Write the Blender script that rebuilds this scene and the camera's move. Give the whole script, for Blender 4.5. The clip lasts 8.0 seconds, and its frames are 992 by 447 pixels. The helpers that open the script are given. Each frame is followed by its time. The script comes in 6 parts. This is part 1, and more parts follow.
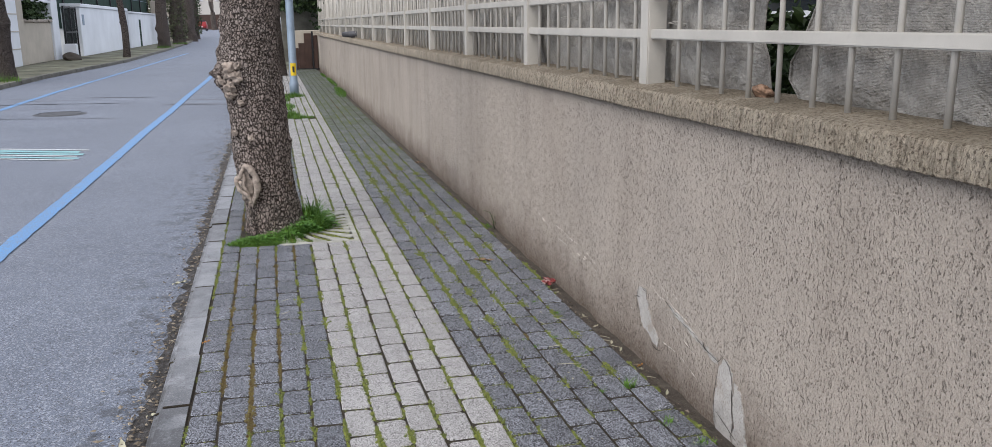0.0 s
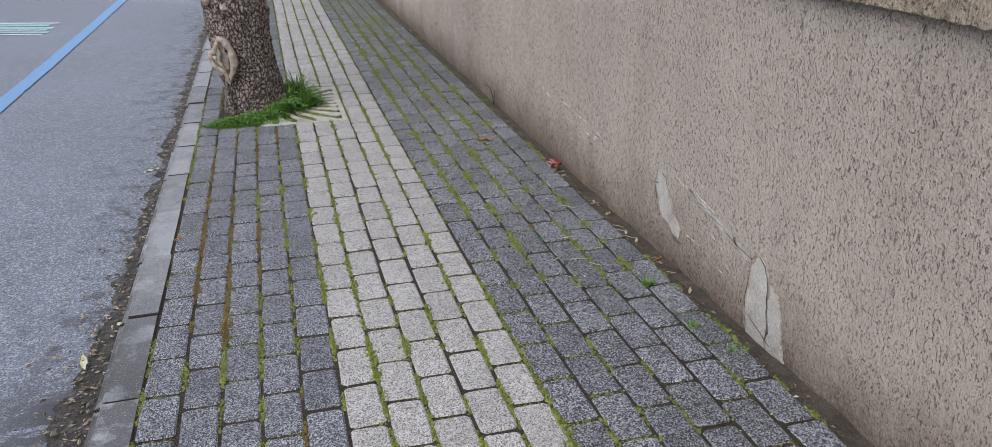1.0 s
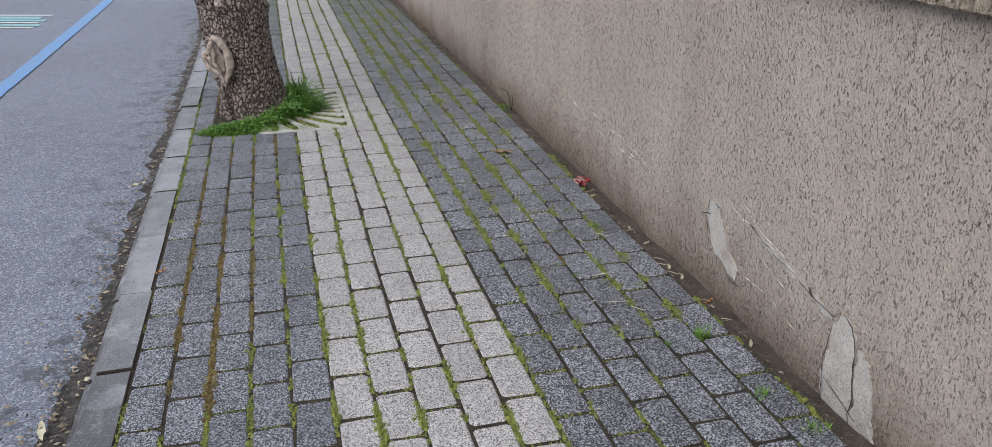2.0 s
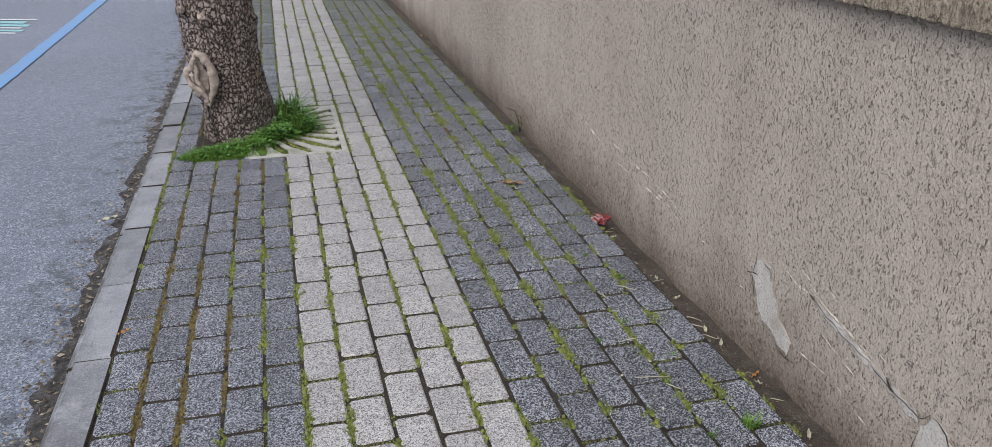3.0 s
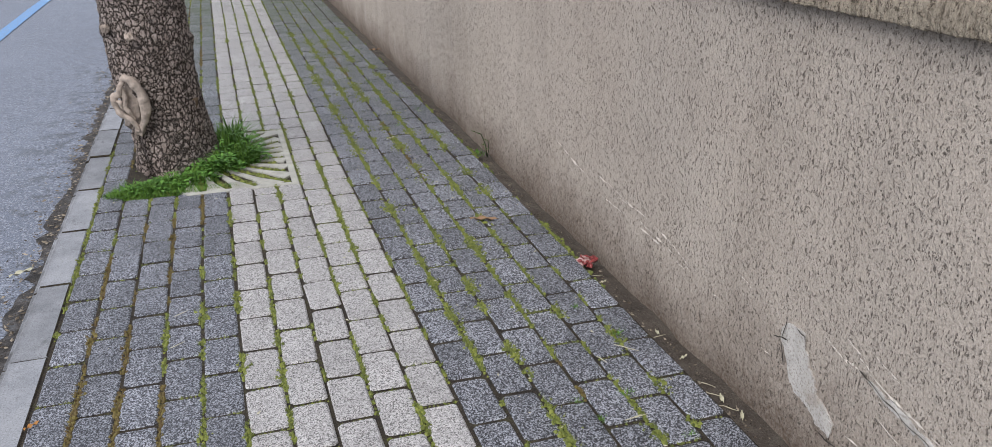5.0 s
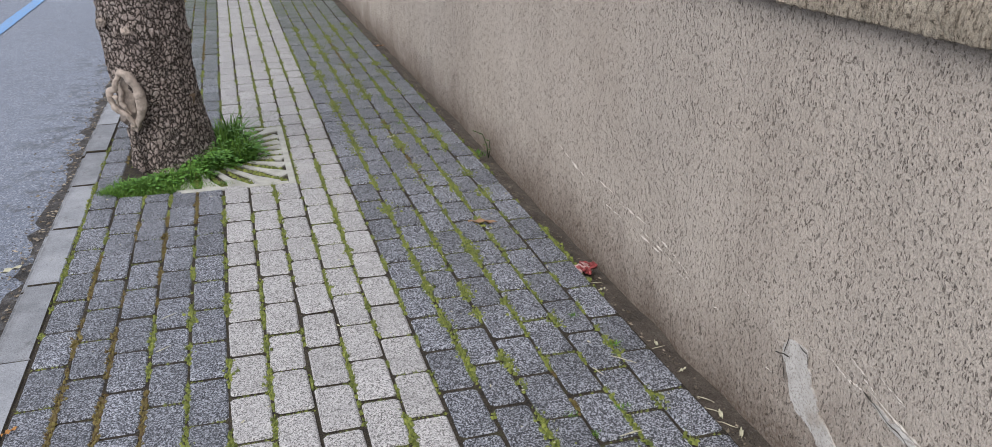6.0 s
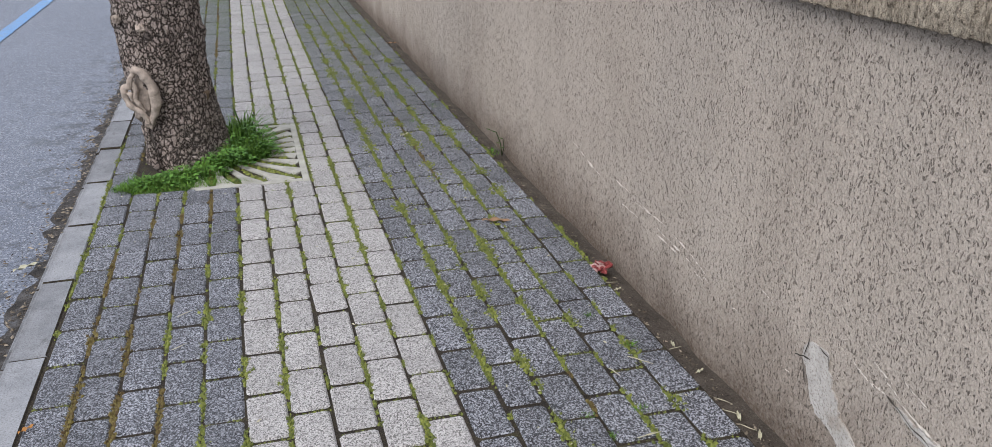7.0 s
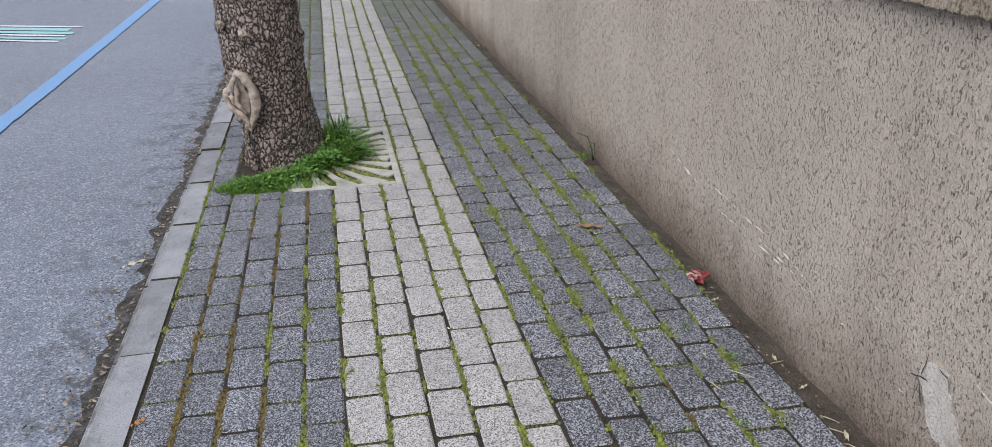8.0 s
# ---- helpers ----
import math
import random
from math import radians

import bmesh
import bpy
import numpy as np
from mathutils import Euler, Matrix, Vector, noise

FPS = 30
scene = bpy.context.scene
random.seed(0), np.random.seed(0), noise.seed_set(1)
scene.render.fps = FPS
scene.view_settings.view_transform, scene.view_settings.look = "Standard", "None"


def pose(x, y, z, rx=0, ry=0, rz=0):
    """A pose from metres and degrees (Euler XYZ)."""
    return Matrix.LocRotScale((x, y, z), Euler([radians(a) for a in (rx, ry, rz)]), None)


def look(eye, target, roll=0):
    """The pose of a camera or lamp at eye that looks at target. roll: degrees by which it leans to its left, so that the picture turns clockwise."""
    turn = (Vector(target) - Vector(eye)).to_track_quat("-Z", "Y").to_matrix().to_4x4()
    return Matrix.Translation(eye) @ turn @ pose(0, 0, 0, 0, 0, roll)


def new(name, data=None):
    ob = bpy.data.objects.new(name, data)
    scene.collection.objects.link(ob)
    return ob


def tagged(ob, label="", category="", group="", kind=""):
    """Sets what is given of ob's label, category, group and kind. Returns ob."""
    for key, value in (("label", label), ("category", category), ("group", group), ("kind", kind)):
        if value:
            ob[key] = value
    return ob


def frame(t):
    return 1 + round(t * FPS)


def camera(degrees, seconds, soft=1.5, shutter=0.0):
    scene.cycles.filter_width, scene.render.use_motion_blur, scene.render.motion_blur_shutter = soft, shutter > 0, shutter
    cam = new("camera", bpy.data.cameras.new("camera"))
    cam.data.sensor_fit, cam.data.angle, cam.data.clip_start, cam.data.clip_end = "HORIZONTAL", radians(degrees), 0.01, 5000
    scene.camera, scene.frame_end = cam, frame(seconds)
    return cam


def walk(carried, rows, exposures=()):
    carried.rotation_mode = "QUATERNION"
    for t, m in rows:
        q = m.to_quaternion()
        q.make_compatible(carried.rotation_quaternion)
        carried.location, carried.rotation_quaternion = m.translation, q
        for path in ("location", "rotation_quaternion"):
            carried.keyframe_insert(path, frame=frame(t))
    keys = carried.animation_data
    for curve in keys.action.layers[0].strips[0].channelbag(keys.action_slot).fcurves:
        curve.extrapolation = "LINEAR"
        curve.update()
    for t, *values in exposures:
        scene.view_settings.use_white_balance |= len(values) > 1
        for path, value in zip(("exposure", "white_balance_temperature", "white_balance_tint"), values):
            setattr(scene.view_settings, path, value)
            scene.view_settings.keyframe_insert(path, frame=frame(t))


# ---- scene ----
cam = camera(59.0, 8.0, soft=0.55)
EXPOSURES = ((0, 0.31), (1, 0.25), (2.5, 0.21), (4.5, 0.39), (8, 0.38))
PATH = [
    (0, (0.001, 0.085, 1.317), (0.476, 1.975, 0.869), -0.5),
    (0.5, (0.026, 0.254, 1.287), (0.49, 2.08, 0.616), -1.1),
    (1, (0.088, 0.466, 1.266), (0.539, 2.271, 0.534), -1.4),
    (2.5, (0.149, 1.118, 1.248), (0.584, 2.919, 0.495), -1.0),
    (3, (0.191, 1.312, 1.263), (0.631, 3.112, 0.509), -0.8),
    (3.5, (0.155, 1.426, 1.261), (0.602, 3.226, 0.513), -1.1),
    (4, (0.122, 1.516, 1.258), (0.648, 3.295, 0.51), -0.9),
    (4.5, (0.165, 1.638, 1.249), (0.715, 3.412, 0.505), -1.0),
    (6, (0.273, 1.785, 1.245), (0.803, 3.561, 0.493), -0.2),
    (6.5, (0.272, 1.794, 1.246), (0.796, 3.569, 0.488), 0.0),
    (7, (0.258, 1.804, 1.246), (0.767, 3.583, 0.488), -0.2),
    (7.5, (0.246, 1.813, 1.249), (0.709, 3.605, 0.491), -0.6),
    (8, (0.207, 1.833, 1.257), (0.545, 3.655, 0.503), -1.3),
]
# between the first two rows the camera tips down quickly, then eases
def between(a, b, f, g):
    return [tuple(p + (q - p) * k for p, q in zip(u, v)) for u, v, k in ((a[1], b[1], f), (a[2], b[2], g))]


EASED = []
for t, f, g in ((0.1, 0.2, 0.29), (0.2, 0.4, 0.53), (0.3, 0.6, 0.725), (0.4, 0.8, 0.885)):
    e, k = between(PATH[0], PATH[1], f, f), between(PATH[0], PATH[1], g, g)
    target = (e[1][0], e[1][1], k[1][2] + (e[0][2] - k[0][2]))
    EASED.append((t, e[0], target, -0.2 - 0.5 * f))
walk(cam, [(t, look(eye, target, roll)) for t, eye, target, roll in PATH[:1] + EASED + PATH[1:]], exposures=EXPOSURES)

# ---- light: an overcast day ----
world = bpy.data.worlds.new("overcast")
scene.world = world
world.use_nodes = True
wn = world.node_tree
sky = wn.nodes.new("ShaderNodeTexSky")
sky.sky_type = "NISHITA"
sky.sun_disc = False
sky.sun_elevation, sky.sun_rotation = radians(52), radians(200)
sky.air_density, sky.dust_density, sky.ozone_density = 1.0, 4.0, 1.0
cloud = wn.nodes.new("ShaderNodeMix")
cloud.data_type = "RGBA"
cloud.inputs[0].default_value = 0.72
cloud.inputs[7].default_value = (7.35, 7.75, 8.8, 1)
wn.links.new(sky.outputs[0], cloud.inputs[6])
wn.links.new(cloud.outputs[2], wn.nodes["Background"].inputs[0])
wn.nodes["Background"].inputs[1].default_value = 0.15
sun_data = bpy.data.lights.new("sun", "SUN")
sun_data.energy, sun_data.angle, sun_data.color = 1.5, radians(40), (1, 0.97, 0.93)
sun = new("sun", sun_data)
sun.matrix_world = look((-15, -9, 19), (0, 0, 0))


# ---- materials ----
class Mat:
    """A node material with a few short helpers."""

    def __init__(self, name, rough=0.85, metal=0.0, spec=0.3):
        self.m = bpy.data.materials.new(name)
        self.m.use_nodes = True
        self.t = self.m.node_tree
        self.b = self.t.nodes["Principled BSDF"]
        self.b.inputs["Roughness"].default_value = rough
        self.b.inputs["Metallic"].default_value = metal
        self.b.inputs["Specular IOR Level"].default_value = spec
        self.pos = self.t.nodes.new("ShaderNodeNewGeometry").outputs["Position"]

    def link(self, a, b):
        self.t.links.new(a, b)

    def put(self, value, socket):
        if isinstance(value, (int, float)):
            socket.default_value = value
        elif isinstance(value, tuple):
            socket.default_value = (*value, 1) if len(value) == 3 and len(socket.default_value) == 4 else value
        else:
            self.link(value, socket)

    def scaled(self, sx, sy, sz, source=None):
        n = self.t.nodes.new("ShaderNodeMapping")
        n.inputs["Scale"].default_value = (sx, sy, sz)
        self.link(source or self.pos, n.inputs[0])
        return n.outputs[0]

    def noise(self, scale, detail=3.0, rough=0.55, vec=None, warp=0.0):
        n = self.t.nodes.new("ShaderNodeTexNoise")
        n.inputs["Scale"].default_value, n.inputs["Detail"].default_value = scale, detail
        n.inputs["Roughness"].default_value, n.inputs["Distortion"].default_value = rough, warp
        self.link(vec or self.pos, n.inputs["Vector"])
        return n.outputs["Fac"]

    def cells(self, scale, feature="F1", vec=None, out="Distance", jitter=1.0):
        n = self.t.nodes.new("ShaderNodeTexVoronoi")
        n.feature = feature
        n.inputs["Scale"].default_value = scale
        n.inputs["Randomness"].default_value = jitter
        self.link(vec or self.pos, n.inputs["Vector"])
        return n.outputs[out]

    def ramp(self, fac, *stops):
        n = self.t.nodes.new("ShaderNodeValToRGB")
        el = n.color_ramp.elements
        while len(el) < len(stops):
            el.new(0.5)
        for e, (p, c) in zip(el, stops):
            e.position = p
            e.color = (c, c, c, 1) if isinstance(c, (int, float)) else (*c, 1)
        self.link(fac, n.inputs[0])
        return n.outputs[0]

    def mix(self, fac, a, b, kind="MIX"):
        n = self.t.nodes.new("ShaderNodeMix")
        n.data_type, n.blend_type = "RGBA", kind
        for v, s in ((fac, n.inputs[0]), (a, n.inputs[6]), (b, n.inputs[7])):
            self.put(v, s)
        return n.outputs[2]

    def math(self, op, a, b=0.0):
        n = self.t.nodes.new("ShaderNodeMath")
        n.operation = op
        n.use_clamp = True
        self.put(a, n.inputs[0])
        self.put(b, n.inputs[1])
        return n.outputs[0]

    def axis(self, which):
        n = self.t.nodes.new("ShaderNodeSeparateXYZ")
        self.link(self.pos, n.inputs[0])
        return n.outputs[which]

    def span(self, value, lo, hi):
        n = self.t.nodes.new("ShaderNodeMapRange")
        self.link(value, n.inputs[0])
        n.inputs[1].default_value, n.inputs[2].default_value = lo, hi
        return n.outputs[0]

    def each(self):
        return self.t.nodes.new("ShaderNodeObjectInfo").outputs["Random"]

    def island(self):
        return self.t.nodes.new("ShaderNodeNewGeometry").outputs["Random Per Island"]

    def bump(self, height, strength=0.5, dist=0.01):
        n = self.t.nodes.new("ShaderNodeBump")
        n.inputs["Strength"].default_value, n.inputs["Distance"].default_value = strength, dist
        self.link(height, n.inputs["Height"])
        if self.b.inputs["Normal"].is_linked:
            self.link(self.b.inputs["Normal"].links[0].from_socket, n.inputs["Normal"])
        self.link(n.outputs[0], self.b.inputs["Normal"])
        return self

    def color(self, value):
        self.put(value, self.b.inputs["Base Color"])
        return self


def paver_material(name, base, speck, pit, rows, joined, stain, spread, strong=1.0):
    """Cast concrete with exposed chippings; strong: how clean the chippings show."""
    k = Mat(name, 0.72, 0, 0.45)
    bw = []
    for scale in (300, 560):
        n = k.t.nodes.new("ShaderNodeRGBToBW")
        k.link(k.cells(scale, "F1", out="Color"), n.inputs[0])
        bw.append(n.outputs[0])
    c = k.mix(k.ramp(k.noise(38, 4, 0.6), (0.35, 0.0), (0.65, 0.5)), base, tuple(v * 0.72 for v in base))
    c = k.mix(k.ramp(bw[0], (rows[0], 0.0), (rows[1], 1.0 * strong)), c, speck)
    c = k.mix(k.ramp(bw[1], (rows[0] + 0.04, 0.0), (rows[1], 0.7 * strong)), c, speck)
    c = k.mix(k.ramp(bw[0], (0.25, 0.95), (0.36, 0.0)), c, pit)
    c = k.mix(k.ramp(bw[1], (0.24, 0.6), (0.36, 0.0)), c, pit)
    rnd = k.island() if joined else k.each()
    c = k.mix(1.0, c, k.ramp(rnd, (0.0, 1 - spread), (0.5, 1.0), (1.0, 1 + spread)), "MULTIPLY")
    # trodden grime in uneven stains
    c = k.mix(k.ramp(k.noise(5, 5, 0.65), (0.42, 0.0), (0.7, 0.34)), c, tuple(v * 0.5 for v in base))
    c = k.mix(k.ramp(k.noise(17, 5, 0.7), (0.58, 0.0), (0.72, 0.4)), c, tuple(v * 0.6 for v in base))
    # a film of algae where the walk lies damp, further along
    film = k.math("MULTIPLY", k.span(k.axis(1), 6.0, 12.5), k.ramp(k.noise(2.2, 4, 0.6), (0.3, 0.35), (0.6, 1.0)))
    c = k.mix(k.math("MULTIPLY", film, stain), c, (0.062, 0.078, 0.034))
    k.color(c)
    k.bump(bw[1], 0.5, 0.003).bump(bw[0], 0.7, 0.004).bump(k.noise(45, 4, 0.6), 0.3, 0.006)
    return k.m


DARK = ((0.033, 0.036, 0.045), (0.46, 0.475, 0.525), (0.013, 0.013, 0.016), (0.58, 0.72))
LIGHT = ((0.362, 0.348, 0.342), (0.55, 0.535, 0.525), (0.10, 0.094, 0.09), (0.56, 0.76))
M_DARK = paver_material("dark_paver", *DARK, False, 0.9, 0.2, 0.88)
M_DARK_FAR = paver_material("dark_paver_far", *DARK, True, 0.9, 0.2, 0.88)
M_WORN = paver_material("worn_dark_paver", (0.062, 0.067, 0.082), *DARK[1:], False, 0.9, 0.17, 0.72)
M_WORN_FAR = paver_material("worn_dark_paver_far", (0.062, 0.067, 0.082), *DARK[1:], True, 0.9, 0.17, 0.72)
M_LIGHT = paver_material("light_paver", *LIGHT, False, 0.12, 0.08)
M_LIGHT_FAR = paver_material("light_paver_far", *LIGHT, True, 0.12, 0.08)


def soil_material():
    k = Mat("joint_soil", 0.95)
    n = k.noise(28, 5, 0.65)
    grain = k.noise(340, 3, 0.7)
    c = k.ramp(n, (0.36, (0.014, 0.012, 0.011)), (0.54, (0.036, 0.028, 0.02)), (0.68, (0.055, 0.055, 0.018)))
    c = k.mix(k.ramp(grain, (0.5, 0.0), (0.64, 0.65)), c, (0.13, 0.105, 0.07))
    c = k.mix(k.ramp(grain, (0.36, 0.8), (0.46, 0.0)), c, (0.008, 0.007, 0.006))
    return k.color(c).bump(grain, 1.0, 0.006).bump(n, 0.7, 0.01).m


def gutter_material():
    k = Mat("gutter_dirt", 0.8)
    n = k.noise(14, 6, 0.65)
    c = k.ramp(n, (0.3, (0.052, 0.042, 0.034)), (0.55, (0.108, 0.088, 0.071)), (0.75, (0.17, 0.146, 0.12)))
    c = k.mix(k.ramp(k.noise(240, 4, 0.7), (0.36, 0.75), (0.48, 0.0)), c, (0.02, 0.016, 0.013))
    c = k.mix(k.ramp(k.noise(260, 3, 0.7), (0.57, 0.0), (0.68, 0.6)), c, (0.24, 0.215, 0.185))
    c = k.mix(k.ramp(k.cells(90, out="Distance"), (0.1, 0.6), (0.3, 0.0)), c, (0.2, 0.185, 0.16))
    return k.color(c).bump(k.noise(120, 5, 0.7), 1.0, 0.012).m


def kerb_dirt_material():
    k = Mat("kerb_dirt", 0.8, 0, 0.35)
    n = k.noise(16, 7, 0.75)
    c = k.ramp(n, (0.36, (0.018, 0.016, 0.015)), (0.5, (0.05, 0.044, 0.04)), (0.6, (0.10, 0.095, 0.094)), (0.72, (0.155, 0.165, 0.185)))
    c = k.mix(k.ramp(k.cells(95, out="Distance"), (0.1, 0.55), (0.3, 0.0)), c, (0.19, 0.165, 0.135))
    c = k.mix(k.ramp(k.noise(230, 3, 0.7), (0.38, 0.8), (0.48, 0.0)), c, (0.014, 0.012, 0.012))
    return k.color(c).bump(k.noise(110, 5, 0.7), 1.0, 0.01).m


def kerb_material():
    k = Mat("kerb_concrete", 0.78)
    c = k.ramp(k.noise(9, 6, 0.68), (0.3, (0.16, 0.166, 0.18)), (0.52, (0.235, 0.242, 0.258)), (0.8, (0.30, 0.306, 0.32)))
    c = k.mix(k.math("MULTIPLY", k.ramp(k.noise(5.5, 5, 0.65), (0.4, 0.0), (0.48, 0.85)), k.math("SUBTRACT", 1.0, k.span(k.axis(1), 2.7, 4.0))), c, (0.062, 0.062, 0.067))
    c = k.mix(k.ramp(k.noise(14, 6, 0.75, k.scaled(1.6, 0.7, 1)), (0.58, 0.0), (0.68, 0.6)), c, (0.06, 0.058, 0.056))
    c = k.mix(k.ramp(k.noise(210, 3, 0.65), (0.36, 0.6), (0.48, 0.0)), c, (0.075, 0.075, 0.08))
    c = k.mix(k.ramp(k.noise(190, 3, 0.65), (0.56, 0.0), (0.68, 0.5)), c, (0.36, 0.365, 0.375))
    # splashed road dirt clings to the arris
    c = k.mix(k.math("MULTIPLY", k.math("SUBTRACT", 1.0, k.span(k.axis(0), -0.474, -0.43)), k.ramp(k.noise(11, 5, 0.7), (0.38, 0.1), (0.6, 0.85))), c, (0.05, 0.047, 0.045))
    c = k.mix(1.0, c, k.ramp(k.each(), (0, 0.82), (1, 1.14)), "MULTIPLY")
    return k.color(c).bump(k.noise(160, 4, 0.7), 0.6, 0.004).bump(k.noise(25, 4), 0.3, 0.01).m


def asphalt_material():
    k = Mat("asphalt", 0.72, 0, 0.4)
    big = k.noise(0.55, 5, 0.6)
    c = k.ramp(big, (0.3, (0.128, 0.145, 0.186)), (0.7, (0.172, 0.195, 0.245)))
    stone = k.cells(130, out="Color")
    bw = k.t.nodes.new("ShaderNodeRGBToBW")
    k.link(stone, bw.inputs[0])
    c = k.mix(k.ramp(bw.outputs[0], (0.6, 0.0), (0.76, 0.65)), c, (0.36, 0.38, 0.42))
    c = k.mix(k.ramp(k.noise(26, 5, 0.7), (0.5, 0.0), (0.7, 0.3)), c, (0.10, 0.112, 0.14))
    c = k.mix(k.ramp(k.noise(170, 2), (0.38, 0.95), (0.5, 0.0)), c, (0.045, 0.047, 0.055))
    # damp, worn and patched places, more of them beside the kerb
    near_kerb = k.span(k.axis(0), -1.6, -0.45)
    worn = k.math("MULTIPLY", k.ramp(k.noise(9, 9, 0.78), (0.52, 0.0), (0.57, 0.85)), k.ramp(near_kerb, (0.0, 0.06), (0.6, 0.14), (0.9, 1.0)))
    hole = k.math("MULTIPLY", k.math("MULTIPLY", k.span(k.axis(1), 2.3, 2.6), k.math("SUBTRACT", 1.0, k.span(k.axis(1), 2.8, 3.0))), k.span(k.axis(0), -0.95, -0.6))
    broken = k.math("MULTIPLY", hole, k.ramp(k.noise(7, 7, 0.75, k.scaled(0.6, 1.5, 1)), (0.45, 0.0), (0.5, 1.0)))
    worn = k.math("MAXIMUM", worn, broken)
    c = k.mix(worn, c, (0.048, 0.05, 0.056))
    seam = k.math("MULTIPLY", k.ramp(k.noise(1.5, 4, 0.6, k.scaled(0.25, 3.0, 1)), (0.6, 0.0), (0.68, 0.55)), k.math("MULTIPLY", k.span(k.axis(1), 14, 16), k.math("SUBTRACT", 1.0, k.span(k.axis(1), 18.5, 20.5))))
    c = k.mix(seam, c, (0.06, 0.061, 0.066))
    return k.color(c).bump(k.noise(170, 2), 0.5, 0.004).bump(big, 0.2, 0.05).m


def road_paint(name, colour):
    k = Mat(name, 0.6, 0, 0.4)
    w = k.ramp(k.noise(150, 3), (0.40, 0.85), (0.54, 0.0))
    w2 = k.ramp(k.noise(9, 5, 0.7), (0.55, 0.0), (0.72, 0.7))
    c = k.mix(w, colour, (0.17, 0.175, 0.195))
    return k.color(k.mix(w2, c, (0.2, 0.205, 0.225))).bump(k.noise(170, 2), 0.4, 0.003).m


def stucco_material():
    """Scraped render: torn vertical gouges between rough grains, streaked by rain."""
    k = Mat("scraped_render", 0.92, 0, 0.2)
    swirl = k.t.nodes.new("ShaderNodeTexNoise")
    swirl.inputs["Scale"].default_value, swirl.inputs["Detail"].default_value = 55, 3
    k.link(k.pos, swirl.inputs["Vector"])
    torn = k.mix(0.0075, k.pos, swirl.outputs["Color"], "LINEAR_LIGHT")
    where = k.ramp(k.noise(1.6, 4, 0.6), (0.3, 0.45), (0.5, 0.85), (0.7, 1.0))
    keep = k.ramp(k.noise(30, 3, 0.6), (0.36, 0.15), (0.5, 1.0))
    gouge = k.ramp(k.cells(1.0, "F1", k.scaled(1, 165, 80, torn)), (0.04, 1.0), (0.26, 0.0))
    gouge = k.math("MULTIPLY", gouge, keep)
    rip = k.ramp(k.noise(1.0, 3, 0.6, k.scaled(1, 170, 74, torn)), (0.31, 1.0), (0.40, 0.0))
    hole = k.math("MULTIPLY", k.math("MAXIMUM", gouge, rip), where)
    grit = k.noise(210, 4, 0.72)
    lumps = k.noise(1.0, 4, 0.62, k.scaled(90, 125, 75, torn))
    streak = k.noise(1.0, 4, 0.6, k.scaled(1, 5.5, 0.7))
    c = k.ramp(k.noise(1.3, 5, 0.6), (0.3, (0.44, 0.378, 0.32)), (0.7, (0.517, 0.452, 0.388)))
    c = k.mix(k.ramp(streak, (0.46, 0.0), (0.66, 0.3)), c, (0.28, 0.236, 0.197))
    c = k.mix(k.ramp(k.noise(1.0, 3, 0.6, k.scaled(1, 11, 0.5)), (0.54, 0.0), (0.70, 0.25)), c, (0.52, 0.465, 0.405))
    c = k.mix(k.ramp(grit, (0.36, 0.5), (0.5, 0.0)), c, (0.2, 0.172, 0.147))
    c = k.mix(k.ramp(grit, (0.54, 0.0), (0.66, 0.4)), c, (0.56, 0.50, 0.445))
    # dirt and shade inside the gouges, put into the colour besides the bump
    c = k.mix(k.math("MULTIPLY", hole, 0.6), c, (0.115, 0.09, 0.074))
    # splashed soil and painted-in shade rise in an uneven band from the gutter
    edge = k.math("ADD", k.math("MULTIPLY", k.noise(3.2, 5, 0.65), 0.34), k.math("MULTIPLY", k.noise(45, 3), 0.1))
    splash_and_shade = k.span(k.math("SUBTRACT", edge, k.math("MULTIPLY", k.span(k.axis(2), -0.05, 0.45), 0.38)), 0.0, 0.22)
    splash_and_shade = k.math("MULTIPLY", splash_and_shade, k.ramp(k.noise(90, 4, 0.7), (0.35, 0.55), (0.6, 1.0)))
    c = k.mix(k.math("MULTIPLY", splash_and_shade, 0.95), c, (0.15, 0.108, 0.08))
    c = k.mix(k.ramp(k.noise(0.8, 3), (0.55, 0.0), (0.75, 0.25)), c, (0.35, 0.32, 0.29))
    k.color(c)
    inv = k.math("SUBTRACT", 1.0, hole)
    return k.bump(grit, 0.7, 0.006).bump(lumps, 0.65, 0.014).bump(inv, 1.0, 0.012).bump(k.noise(16, 3), 0.12, 0.03).m


